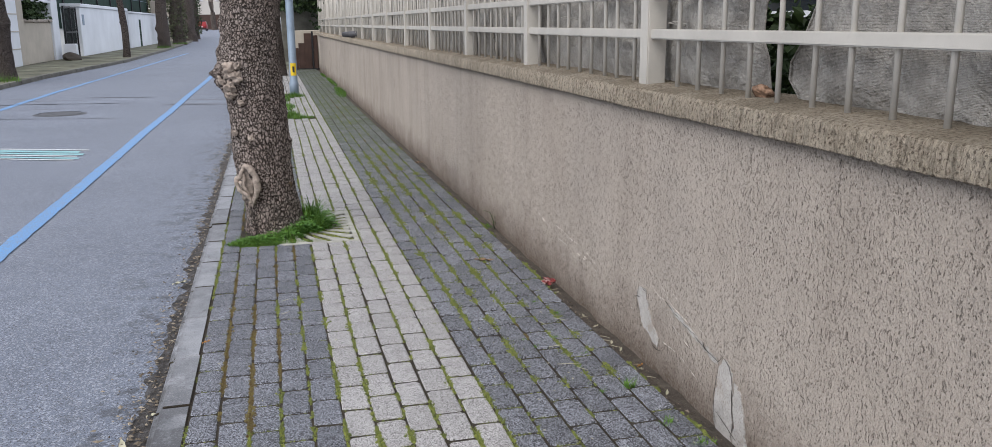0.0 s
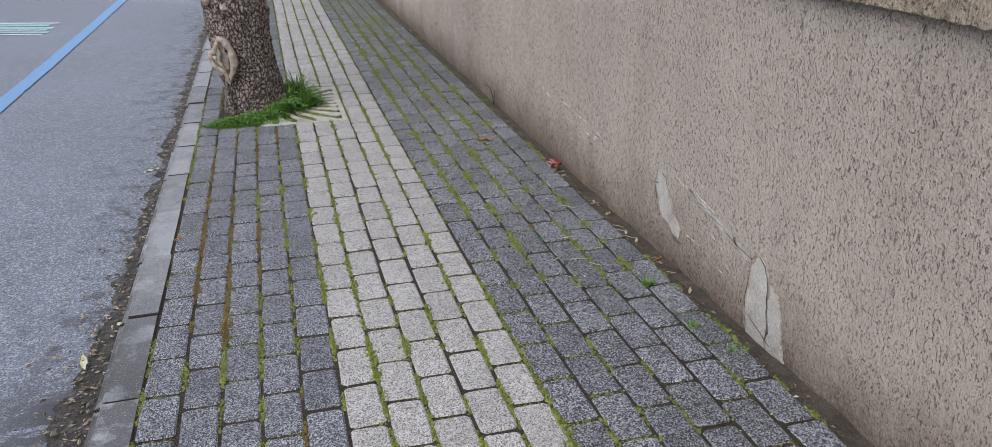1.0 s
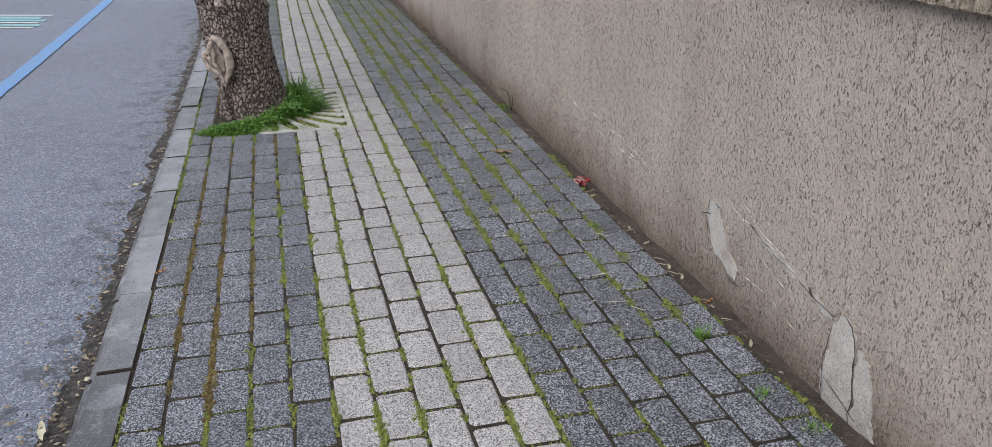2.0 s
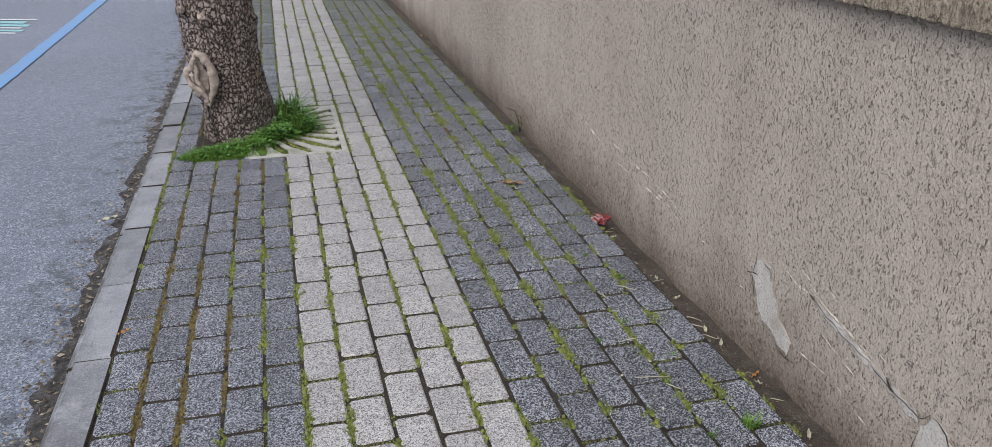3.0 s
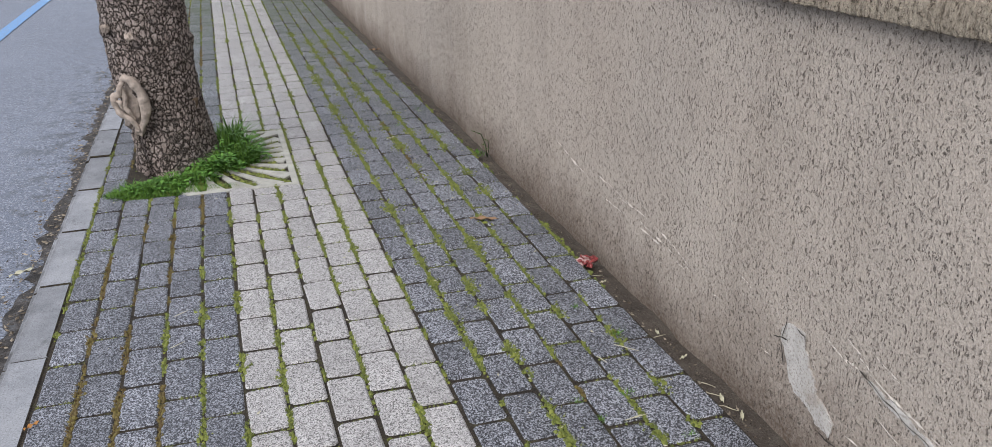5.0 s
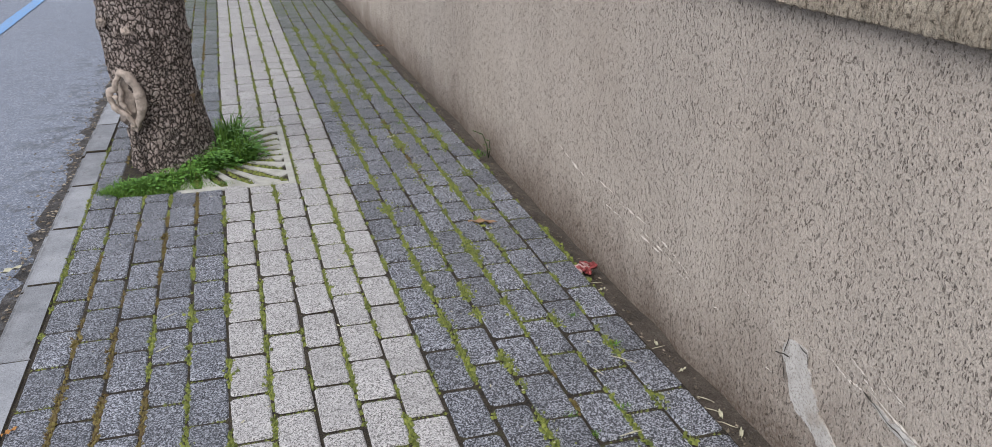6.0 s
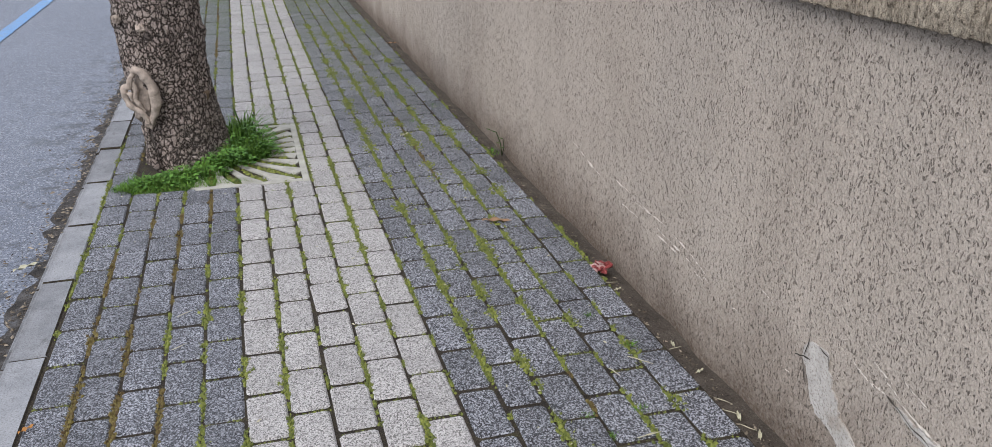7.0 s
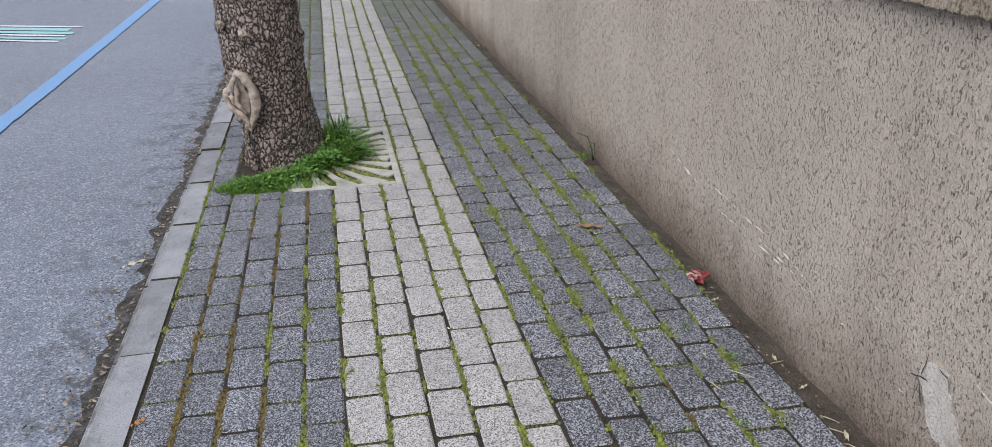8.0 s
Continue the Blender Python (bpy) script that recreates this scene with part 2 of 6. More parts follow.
def coping_material():
    k = Mat("weathered_coping", 0.92, 0, 0.2)
    c = k.ramp(k.noise(7, 6, 0.7), (0.3, (0.45, 0.372, 0.282)), (0.5, (0.63, 0.535, 0.42)), (0.7, (0.73, 0.642, 0.52)))
    crumb = k.noise(95, 7, 0.8, k.scaled(1, 1, 0.7))
    c = k.mix(k.ramp(crumb, (0.40, 0.95), (0.48, 0.0)), c, (0.13, 0.10, 0.072))
    c = k.mix(k.ramp(crumb, (0.52, 0.0), (0.60, 0.75)), c, (0.72, 0.635, 0.50))
    c = k.mix(k.ramp(k.noise(12, 4, 0.6, k.scaled(1, 3, 0.4)), (0.55, 0.0), (0.68, 0.45)), c, (0.17, 0.145, 0.11))
    # dust, soot and lichen settle on its flat top
    n = k.t.nodes.new("ShaderNodeSeparateXYZ")
    k.link(k.t.nodes.new("ShaderNodeNewGeometry").outputs["Normal"], n.inputs[0])
    flat = k.math("MULTIPLY", k.span(n.outputs[2], 0.6, 0.95), k.ramp(k.noise(5, 5, 0.65), (0.35, 0.3), (0.6, 0.85)))
    c = k.mix(flat, c, k.mix(k.ramp(crumb, (0.4, 0.0), (0.6, 1.0)), (0.17, 0.13, 0.088), (0.42, 0.355, 0.265)))
    ribs = k.noise(34, 5, 0.7, k.scaled(1, 3.4, 0.35))
    c = k.mix(k.math("MULTIPLY", k.ramp(ribs, (0.34, 0.85), (0.47, 0.0)), k.math("SUBTRACT", 1.0, k.span(n.outputs[2], 0.5, 0.9))), c, (0.19, 0.15, 0.105))
    return k.color(c).bump(ribs, 0.9, 0.018).bump(crumb, 1.0, 0.045).bump(k.noise(60, 5, 0.7), 0.6, 0.02).m


def mortar_material():
    k = Mat("bare_mortar", 0.9, 0, 0.2)
    c = k.ramp(k.noise(22, 5, 0.65), (0.3, (0.38, 0.357, 0.33)), (0.7, (0.515, 0.49, 0.458)))
    c = k.mix(k.ramp(k.noise(9, 4), (0.55, 0.0), (0.7, 0.5)), c, (0.26, 0.2, 0.14))
    c = k.mix(k.ramp(k.noise(160, 3), (0.36, 0.6), (0.48, 0.0)), c, (0.2, 0.175, 0.15))
    return k.color(c).bump(k.noise(130, 4), 0.8, 0.005).m


def bark_material(name, tone=1.0, scale=1.0):
    """Ragged scaly plates with open cracks between, flecked paler where they flake."""
    k = Mat(name, 0.93, 0, 0.15)
    src = k.t.nodes.new("ShaderNodeTexCoord").outputs["Object"]
    warp = src
    for s_, amount in ((20, 0.026), (85, 0.007), (240, 0.003)):
        swirl = k.t.nodes.new("ShaderNodeTexNoise")
        swirl.inputs["Scale"].default_value, swirl.inputs["Detail"].default_value = s_ * scale, 3
        k.link(src, swirl.inputs["Vector"])
        warp = k.mix(amount / scale, warp, swirl.outputs["Color"], "LINEAR_LIGHT")
    v = k.scaled(scale, scale, 0.66 * scale, warp)
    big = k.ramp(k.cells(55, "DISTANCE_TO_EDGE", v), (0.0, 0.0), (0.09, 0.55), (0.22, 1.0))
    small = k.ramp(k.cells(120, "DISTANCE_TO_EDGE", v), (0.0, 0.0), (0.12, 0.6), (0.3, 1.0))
    rough = k.noise(105 * scale, 6, 0.75, src)
    broad = k.noise(24 * scale, 4, 0.6, src)
    fine = k.noise(330 * scale, 3, 0.65, src)
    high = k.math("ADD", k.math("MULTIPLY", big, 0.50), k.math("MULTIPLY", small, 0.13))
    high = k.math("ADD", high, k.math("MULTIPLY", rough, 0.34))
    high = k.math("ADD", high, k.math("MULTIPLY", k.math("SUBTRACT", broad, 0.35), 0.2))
    tint = k.noise(5, 5, 0.65, src)
    c = k.ramp(tint, (0.32, tuple(tone * q for q in (0.195, 0.152, 0.132))), (0.5, tuple(tone * q for q in (0.262, 0.213, 0.187))), (0.68, tuple(tone * q for q in (0.325, 0.28, 0.253))))
    # the deeper a crack, the nearer black: dirt and shade put into the colour
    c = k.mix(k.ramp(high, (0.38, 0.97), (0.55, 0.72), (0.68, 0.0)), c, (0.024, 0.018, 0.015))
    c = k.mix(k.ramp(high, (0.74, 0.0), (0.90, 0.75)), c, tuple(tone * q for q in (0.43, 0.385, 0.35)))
    c = k.mix(k.ramp(fine, (0.54, 0.0), (0.68, 0.6)), c, tuple(tone * q for q in (0.52, 0.46, 0.42)))
    c = k.mix(k.ramp(fine, (0.32, 0.6), (0.46, 0.0)), c, tuple(tone * q for q in (0.07, 0.053, 0.045)))
    return k.color(c).bump(high, 1.0, 0.024).bump(fine, 0.6, 0.003).m


def plain(name, colour, rough=0.7, metal=0.0, vary=0.25, scale=8.0, bump=0.15, bscale=120.0):
    k = Mat(name, rough, metal)
    n = k.noise(scale, 5, 0.6)
    c = k.ramp(n, (0.3, tuple(v * (1 - vary) for v in colour)), (0.7, tuple(min(1, v * (1 + vary)) for v in colour)))
    c = k.mix(k.ramp(k.noise(scale * 9, 3), (0.55, 0.0), (0.75, vary)), c, tuple(v * 0.55 for v in colour))
    return k.color(c).bump(k.noise(bscale, 3), bump, 0.004).m


def leaf_material(name, dark, light):
    k = Mat(name, 0.6, 0, 0.3)
    c = k.mix(k.island(), dark, light)
    c = k.mix(k.ramp(k.noise(11, 3), (0.4, 0.0), (0.7, 0.4)), c, tuple(v * 0.5 for v in dark))
    return k.color(c).m


def cloth_material():
    k = Mat("shade_netting", 0.9, 0, 0.15)
    rows = k.t.nodes.new("ShaderNodeTexWave")
    rows.bands_direction = "Z"
    rows.inputs["Scale"].default_value, rows.inputs["Distortion"].default_value = 84, 3
    k.link(k.pos, rows.inputs["Vector"])
    cols = k.t.nodes.new("ShaderNodeTexWave")
    cols.bands_direction = "Y"
    cols.inputs["Scale"].default_value, cols.inputs["Distortion"].default_value = 110, 3
    k.link(k.pos, cols.inputs["Vector"])
    weave = k.math("MULTIPLY", rows.outputs["Fac"], cols.outputs["Fac"])
    c = k.ramp(k.noise(5, 6, 0.7), (0.34, (0.33, 0.308, 0.276)), (0.5, (0.47, 0.443, 0.402)), (0.66, (0.62, 0.59, 0.54)))
    c = k.mix(k.ramp(weave, (0.0, 0.34), (0.5, 0.0)), c, (0.07, 0.065, 0.058))
    c = k.mix(k.ramp(k.noise(2.6, 6, 0.75), (0.54, 0.0), (0.68, 0.65)), c, (0.085, 0.08, 0.072))
    c = k.mix(k.ramp(k.noise(70, 4, 0.7), (0.38, 0.18), (0.5, 0.0)), c, (0.12, 0.11, 0.098))
    return k.color(c).bump(weave, 0.6, 0.003).bump(k.noise(9, 5, 0.7), 0.8, 0.06).m


M_SOIL, M_GUTTER, M_KERB, M_ROAD = soil_material(), gutter_material(), kerb_material(), asphalt_material()
M_BLUE = road_paint("blue_road_paint", (0.088, 0.262, 0.53))
M_TEAL = road_paint("turquoise_road_paint", (0.22, 0.50, 0.52))
M_WHITEPAINT = road_paint("white_road_paint", (0.62, 0.65, 0.66))
M_STUCCO, M_COPING, M_MORTAR = stucco_material(), coping_material(), mortar_material()
M_SCUFF = plain("chalky_scuff", (0.64, 0.585, 0.52), 0.95, 0, 0.2, 60, 0.6, 190)
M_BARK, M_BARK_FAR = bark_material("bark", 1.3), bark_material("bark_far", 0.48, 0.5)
M_SCAR = plain("healed_bark", (0.33, 0.275, 0.232), 0.9, 0, 0.4, 30, 0.9, 70)
M_KERBDIRT = kerb_dirt_material()
M_HOLLOW = plain("rotten_wood", (0.2, 0.145, 0.1), 0.95, 0, 0.5, 22, 0.6, 80)
# dirt and grit, and for cracks their shade put into the colour
M_CRACK = plain("crack_shade_and_dirt", (0.05, 0.042, 0.035), 0.95, 0, 0.3)
M_MOSS = leaf_material("moss", (0.066, 0.086, 0.016), (0.215, 0.24, 0.05))
M_DRYMOSS = leaf_material("dry_moss", (0.075, 0.045, 0.016), (0.17, 0.14, 0.04))
M_GRASS = leaf_material("grass", (0.036, 0.095, 0.013), (0.145, 0.28, 0.037))
M_WEED = leaf_material("weed_leaves", (0.04, 0.115, 0.016), (0.14, 0.30, 0.05))
M_IVY = leaf_material("ivy_leaves", (0.012, 0.026, 0.008), (0.05, 0.085, 0.025))
M_SAGE = leaf_material("pale_ivy_leaves", (0.05, 0.06, 0.03), (0.14, 0.15, 0.08))
M_LITTER = leaf_material("leaf_litter", (0.07, 0.05, 0.032), (0.33, 0.28, 0.21))
M_CREAM = plain("cream_fence_paint", (0.47, 0.445, 0.40), 0.55, 0, 0.1, 5, 0.12, 300)
M_CLOTH = cloth_material()
M_GRATE = plain("grate_concrete", (0.33, 0.325, 0.29), 0.9, 0, 0.25, 12, 0.4, 150)
M_WHITE = plain("white_wall_paint", (0.72, 0.74, 0.77), 0.8, 0, 0.06, 0.8, 0.1, 40)
M_BEIGE = plain("beige_wall_paint", (0.47, 0.42, 0.35), 0.85, 0, 0.12, 1.2, 0.2, 60)
M_BROWN = plain("brown_painted_metal", (0.062, 0.036, 0.028), 0.6, 0, 0.3, 4)
M_BLACK = plain("black_iron", (0.02, 0.02, 0.022), 0.5, 0, 0.2)
M_GALV = plain("galvanised_steel", (0.23, 0.29, 0.36), 0.5, 0.25, 0.12, 6, 0.1)
M_YELLOW = plain("yellow_sticker", (0.75, 0.52, 0.03), 0.5, 0, 0.08)
M_RED = plain("red_car_paint", (0.24, 0.014, 0.018), 0.35, 0, 0.08)
M_GLASS = plain("dark_glass", (0.02, 0.025, 0.03), 0.1, 0, 0.1)
M_RUBBER = plain("rubber", (0.02, 0.02, 0.02), 0.9)
M_GREENNET = plain("dark_green_netting", (0.012, 0.035, 0.024), 0.9, 0, 0.3, 2)
M_FARPAVE = plain("mossy_far_paving", (0.14, 0.138, 0.095), 0.9, 0, 0.75, 0.9, 0.3, 30)
M_FARKERB_SHADEDWALL = plain("old_kerb_and_shaded_wall", (0.15, 0.145, 0.125), 0.9, 0, 0.4, 2.5, 0.4, 40)
M_TAR = plain("tar_seam", (0.085, 0.09, 0.105), 0.7, 0, 0.35, 6, 0.4, 150)
M_IRON = plain("cast_iron", (0.075, 0.075, 0.08), 0.6, 0.4, 0.3)
M_EARTH = plain("garden_soil", (0.06, 0.05, 0.04), 0.95, 0, 0.4, 3)
M_FARHOUSE = plain("pale_far_house", (0.55, 0.52, 0.48), 0.9, 0, 0.08, 0.3)
M_MEAT = plain("raw_meat", (0.23, 0.05, 0.05), 0.35, 0, 0.55, 70, 0.5, 150)
M_FAT = plain("pale_fat", (0.44, 0.29, 0.27), 0.4, 0, 0.25, 60, 0.4)
M_STONE = plain("fallen_plaster_lump", (0.24, 0.15, 0.10), 0.95, 0, 0.7, 40, 0.9, 70)
M_BAR = plain("dark_print", (0.03, 0.03, 0.03), 0.6)


# ---- building helpers ----
def mesh(name, verts, faces, material, smooth=False):
    me = bpy.data.meshes.new(name)
    me.from_pydata([tuple(map(float, v)) for v in verts], [], [tuple(f) for f in faces])
    me.materials.append(material)
    if smooth:
        me.polygons.foreach_set("use_smooth", [True] * len(me.polygons))
    me.update()
    return me


def thing(name, at=(0, 0, 0), label="", category="", group="", kind=""):
    ob = new(name)
    ob.location = at
    ob.empty_display_size = 0.1
    return tagged(ob, label, category, group, kind)


def child(name, me, parent, label="", at=None, turn=None):
    ob = new(name, me)
    ob.parent = parent
    if at is not None:
        ob.location = at
    if turn is not None:
        ob.rotation_euler = [radians(a) for a in turn]
    return tagged(ob, label)


def part(name, bm, material, parent, label="", smooth=False, at=None, turn=None):
    me = bpy.data.meshes.new(name)
    bm.to_mesh(me)
    bm.free()
    me.materials.append(material)
    if smooth:
        me.polygons.foreach_set("use_smooth", [True] * len(me.polygons))
    return child(name, me, parent, label, at, turn)


def block(x0, x1, y0, y1, z0, z1, bevel=0.0, segments=1):
    bm = bmesh.new()
    bmesh.ops.create_cube(bm, size=1)
    bmesh.ops.scale(bm, vec=(x1 - x0, y1 - y0, z1 - z0), verts=bm.verts)
    bmesh.ops.translate(bm, vec=((x0 + x1) / 2, (y0 + y1) / 2, (z0 + z1) / 2), verts=bm.verts)
    if bevel:
        bmesh.ops.bevel(bm, geom=bm.edges[:], offset=bevel, segments=segments, affect="EDGES")
    return bm


def tube(points, radii, sides=10, cap=True):
    """A round tube along points, as verts and faces."""
    verts, faces = [], []
    pts = [Vector(p) for p in points]
    for i, p in enumerate(pts):
        d = (pts[min(i + 1, len(pts) - 1)] - pts[max(i - 1, 0)]).normalized()
        u = d.cross(Vector((0.3, 1, 0.12))).normalized()
        w = d.cross(u)
        for s in range(sides):
            a = 2 * math.pi * s / sides
            verts.append(p + (u * math.cos(a) + w * math.sin(a)) * radii[i])
    for i in range(len(pts) - 1):
        for s in range(sides):
            a, b = i * sides + s, i * sides + (s + 1) % sides
            faces.append((a, b, b + sides, a + sides))
    if cap:
        faces.append(tuple(range(sides))[::-1])
        faces.append(tuple(range(len(verts) - sides, len(verts))))
    return verts, faces


def wave(x, y, z=0.0, s=1.0):
    return noise.noise((x * s, y * s, z * s))


def sheet(us, vs, at):
    """A grid of points at(u, v), as verts and faces."""
    verts = [at(u, v) for u in us for v in vs]
    n = len(vs)
    faces = [(i * n + j, (i + 1) * n + j, (i + 1) * n + j + 1, i * n + j + 1) for i in range(len(us) - 1) for j in range(n - 1)]
    return verts, faces


def steps(a, b, d):
    return list(np.linspace(a, b, max(2, int(round((b - a) / d)) + 1)))


rng = random.Random(7)

# ---- the lie of the land ----
ROAD_Z = -0.075
KERB_X0, KERB_X1 = -0.474, -0.352
WALL_X, WALL_TOP = 1.392, 0.988
WALK_END = 27.0


def rise(y):
    """The street climbs far off."""
    f = max(0.0, min(1.0, (y - 70) / 90))
    return 0.4 * f * f * (3 - 2 * f)


def far_kerb(y):
    return float(np.interp(y, [-40, 26, 36, 50, 70, 94, 160, 400], [-5.95, -5.83, -5.28, -5.35, -5.8, -6.7, -10.9, -28.5]))


def road_z(x, y):
    return ROAD_Z + rise(y) + 0.02 * min(1.0, max(0.0, (-0.5 - x) / 1.2)) + 0.006 * wave(x, y, 0, 0.7)


ys = steps(-30, 24, 0.6) + steps(26, 160, 3.0) + [220, 300, 420, 700, 1200, 2500]
xs = [-2500, -800, -300, -100, -40, -25, -16, -12] + steps(-10, -0.4, 0.4) + [0.5, 1.4, 4, 10, 30, 100, 400, 2500]
v, f = sheet(xs, ys, lambda x, y: (x, y, road_z(x, y) if x < -0.3 and x > -60 else ROAD_Z - 0.06 + rise(y)))
tagged(new("road", mesh("road", v, f, M_ROAD, True)), "pale grey worn asphalt street with blue painted lines", "road", kind="structure")


def strip(name, xa, xb, y0, y1, material, label, category, jag=0.013, lift=0.005, curve=None, step=0.12):
    yy = steps(y0, y1, step)
    off = curve or (lambda y: 0.0)
    v, f = sheet([0, 0.33, 0.67, 1], yy, lambda u, y: (xa + (xb - xa) * u + off(y) + (jag * wave(u * 3, y, 5, 7) if u in (0, 1) else 0), y, road_z(xa + off(y), y) + lift))
    return tagged(new(name, mesh(name, v, f, material)), label, category, kind="structure")


strip("trim_blue_line", -1.745, -1.63, -6.0, 60, M_BLUE, "worn light blue line painted along the asphalt", "road marking", curve=lambda y: 0.006 * math.sin(y * 0.9) + 0.006 * min(20, max(0, y - 6)) - max(0, y - 40) * 0.03)
strip("trim_blue_line_far", -4.50, -4.38, 4.0, 46, M_BLUE, "worn light blue line along the far parking lane", "road marking", curve=lambda y: max(0, y - 20) * 0.021)
for ya, yb, tip, m in ((10.70, 10.77, -2.05, M_WHITEPAINT), (10.50, 10.64, -2.12, M_TEAL), (10.33, 10.45, -2.04, M_TEAL), (10.21, 10.28, -2.08, M_WHITEPAINT), (10.05, 10.14, -2.03, M_TEAL), (9.93, 9.99, -2.06, M_WHITEPAINT)):
    v, f = sheet(steps(-4.3, tip, 0.06), [ya, (ya + yb) / 2, yb], lambda x, y: (x, y - 0.4 * (x + 2.04) + 0.012 * wave(x, y, 3, 9), road_z(x, y) + 0.006))
    tagged(new("trim_bay_marking", mesh("trim_bay_marking", v, f, m)), "faded turquoise and white hatched parking bay marking", "road marking", kind="structure")
for x0, y0, x1, y1, w in ((-3.6, 18.65, -2.2, 18.4, 0.10), (-1.95, 16.6, -0.6, 16.3, 0.07), (-6.0, 17.6, -2.3, 17.1, 0.05), (-4.6, 14.9, -2.0, 14.3, 0.03)):
    v, f = sheet(steps(0, 1, 0.02), [-1, 0, 1], lambda u, q: (x0 + (x1 - x0) * u, y0 + (y1 - y0) * u + q * w * (0.5 + 0.9 * abs(wave(u * 7, y0))) * min(1, 6 * u, 6 * (1 - u)) + 0.05 * wave(u * 5, x0), road_z(x0 + (x1 - x0) * u, y0) + 0.005))
    tagged(new("trim_tar_seam", mesh("trim_tar_seam", v, f, M_TAR)), "dark tar seam patched across the asphalt", "road patch", kind="structure")
disc = bmesh.new()
bmesh.ops.create_cone(disc, cap_ends=True, segments=40, radius1=0.32, radius2=0.31, depth=0.012)
cover = thing("manhole_cover", (-3.3, 15.35, road_z(-3.3, 15.35) + 0.006), "round cast iron manhole cover set in the asphalt", "manhole")
part("lid", disc, M_IRON, cover)
ring = bmesh.new()
bmesh.ops.create_cone(ring, cap_ends=False, segments=40, radius1=0.40, radius2=0.335, depth=0.014)
part("frame", ring, M_IRON, cover)

# dirt washed against the kerb
gy = steps(-4, 0.6, 0.15) + steps(0.65, 30, 0.035)
v, f = sheet([0, 0.25, 0.5, 0.75, 1], gy, lambda u, y: (KERB_X0 + 0.004 - u * (0.075 + 0.04 * wave(0, y, 1, 2.1) + 0.04 * wave(3, y, 1, 9) + 0.02 * wave(5, y, 1, 31) + 0.06 * math.exp(-((y - 2.7) / 0.2) ** 2)), y, road_z(-0.5, y) + 0.004 + 0.012 * (1 - u) + 0.006 * wave(u * 4, y, 2, 22)))
tagged(new("ground_kerb_dirt", mesh("ground_kerb_dirt", v, f, M_KERBDIRT, True)), "dark damp dirt washed along the kerb foot", "dirt", kind="structure")

# bed under the pavers, and the earth strip at the wall's foot
PAVE_X0, PITCH_X, PITCH_Y = -0.350, 0.1034, 0.207


def gutter_z(x):
    """The dirt strip falls from the pavers to the wall."""
    return -0.010 - 0.036 * max(0.0, min(1.0, (x - 1.285) / 0.115)) ** 0.8



v, f = sheet(steps(KERB_X1 - 0.02, 1.30, 0.05), steps(-4, WALK_END, 0.12), lambda x, y: (x, y, -0.0052 + 0.002 * wave(x, y, 0, 9)))
tagged(new("ground_bed", mesh("ground_bed", v, f, M_SOIL, True)), "dark mossy soil in the joints between pavers", "soil", kind="structure")
v, f = sheet([0, 0.12, 0.3, 0.5, 0.7, 0.88, 1], steps(-4, 1, 0.3) + steps(1.05, WALK_END, 0.03), lambda u, y: (1.285 + u * 0.145, y, gutter_z(1.285 + u * 0.145) + 0.006 * wave(u * 3, y, 3, 13) + 0.004 * wave(u * 9, y, 3, 40)))
tagged(new("ground_gutter", mesh("ground_gutter", v, f, M_GUTTER, True)), "shallow strip of damp dirt along the wall foot", "dirt", kind="structure")

# ---- kerb stones ----
kerb = thing("kerb", (0, 0, 0), "grey concrete kerb stones along the asphalt", "kerb", kind="structure")
kerb_meshes = []
for q in range(5):
    bm = block(KERB_X0, KERB_X1 - 0.001, -0.245, 0.245, -0.22, 0.001)
    front = [e for e in bm.edges if all(w.co.z > 0 and w.co.x < KERB_X0 + 0.01 for w in e.verts)]
    bmesh.ops.bevel(bm, geom=front, offset=0.022, segments=3, affect="EDGES")
    rest = [e for e in bm.edges if all(w.co.z > -0.03 for w in e.verts)]
    bmesh.ops.bevel(bm, geom=rest, offset=0.004, segments=1, affect="EDGES")
    for w in bm.verts:
        w.co += Vector((wave(w.co.x, w.co.y, q * 3, 13), wave(w.co.y, q * 5, 1, 13), wave(w.co.x, w.co.y, q, 9))) * 0.003
    me = bpy.data.meshes.new("kerb_stone")
    bm.to_mesh(me)
    bm.free()
    me.materials.append(M_KERB)
    me.materials.append(M_SOIL)
    for q_ in me.polygons:
        if abs(q_.normal.y) > 0.7 or (q_.normal.x > 0.7):
            q_.material_index = 1
    kerb_meshes.append(me)
for i in range(-9, 60):
    y = 0.655 + 0.5 * i - 0.25
    child("kerb_stone", kerb_meshes[rng.randrange(5)], kerb, at=(rng.uniform(-0.002, 0.002), y, rng.uniform(-0.003, 0.002)), turn=(rng.uniform(-0.25, 0.25), 0, rng.uniform(-0.25, 0.25)))

# ---- the wall ----
wall = thing("wall_roadside", (0, 0, 0), "long low wall in scraped beige render with a weathered coping", "wall", kind="structure")
wy = steps(-3, 10, 0.05) + steps(10.2, WALK_END, 0.2)
wz = [-0.25] + steps(-0.06, WALL_TOP, 0.05)


def face_x(y, z):
    """The wall's face: a little uneven, eaten away at its foot."""
    foot = -0.018 * min(1.0, (0.07 - z) / 0.11) ** 1.4 if z < 0.07 else 0.0
    return WALL_X + 0.006 * wave(0, y, z, 0.9) + 0.0025 * wave(4, y, z, 6) - foot * (0.8 + 0.8 * wave(9, y, 0, 5))


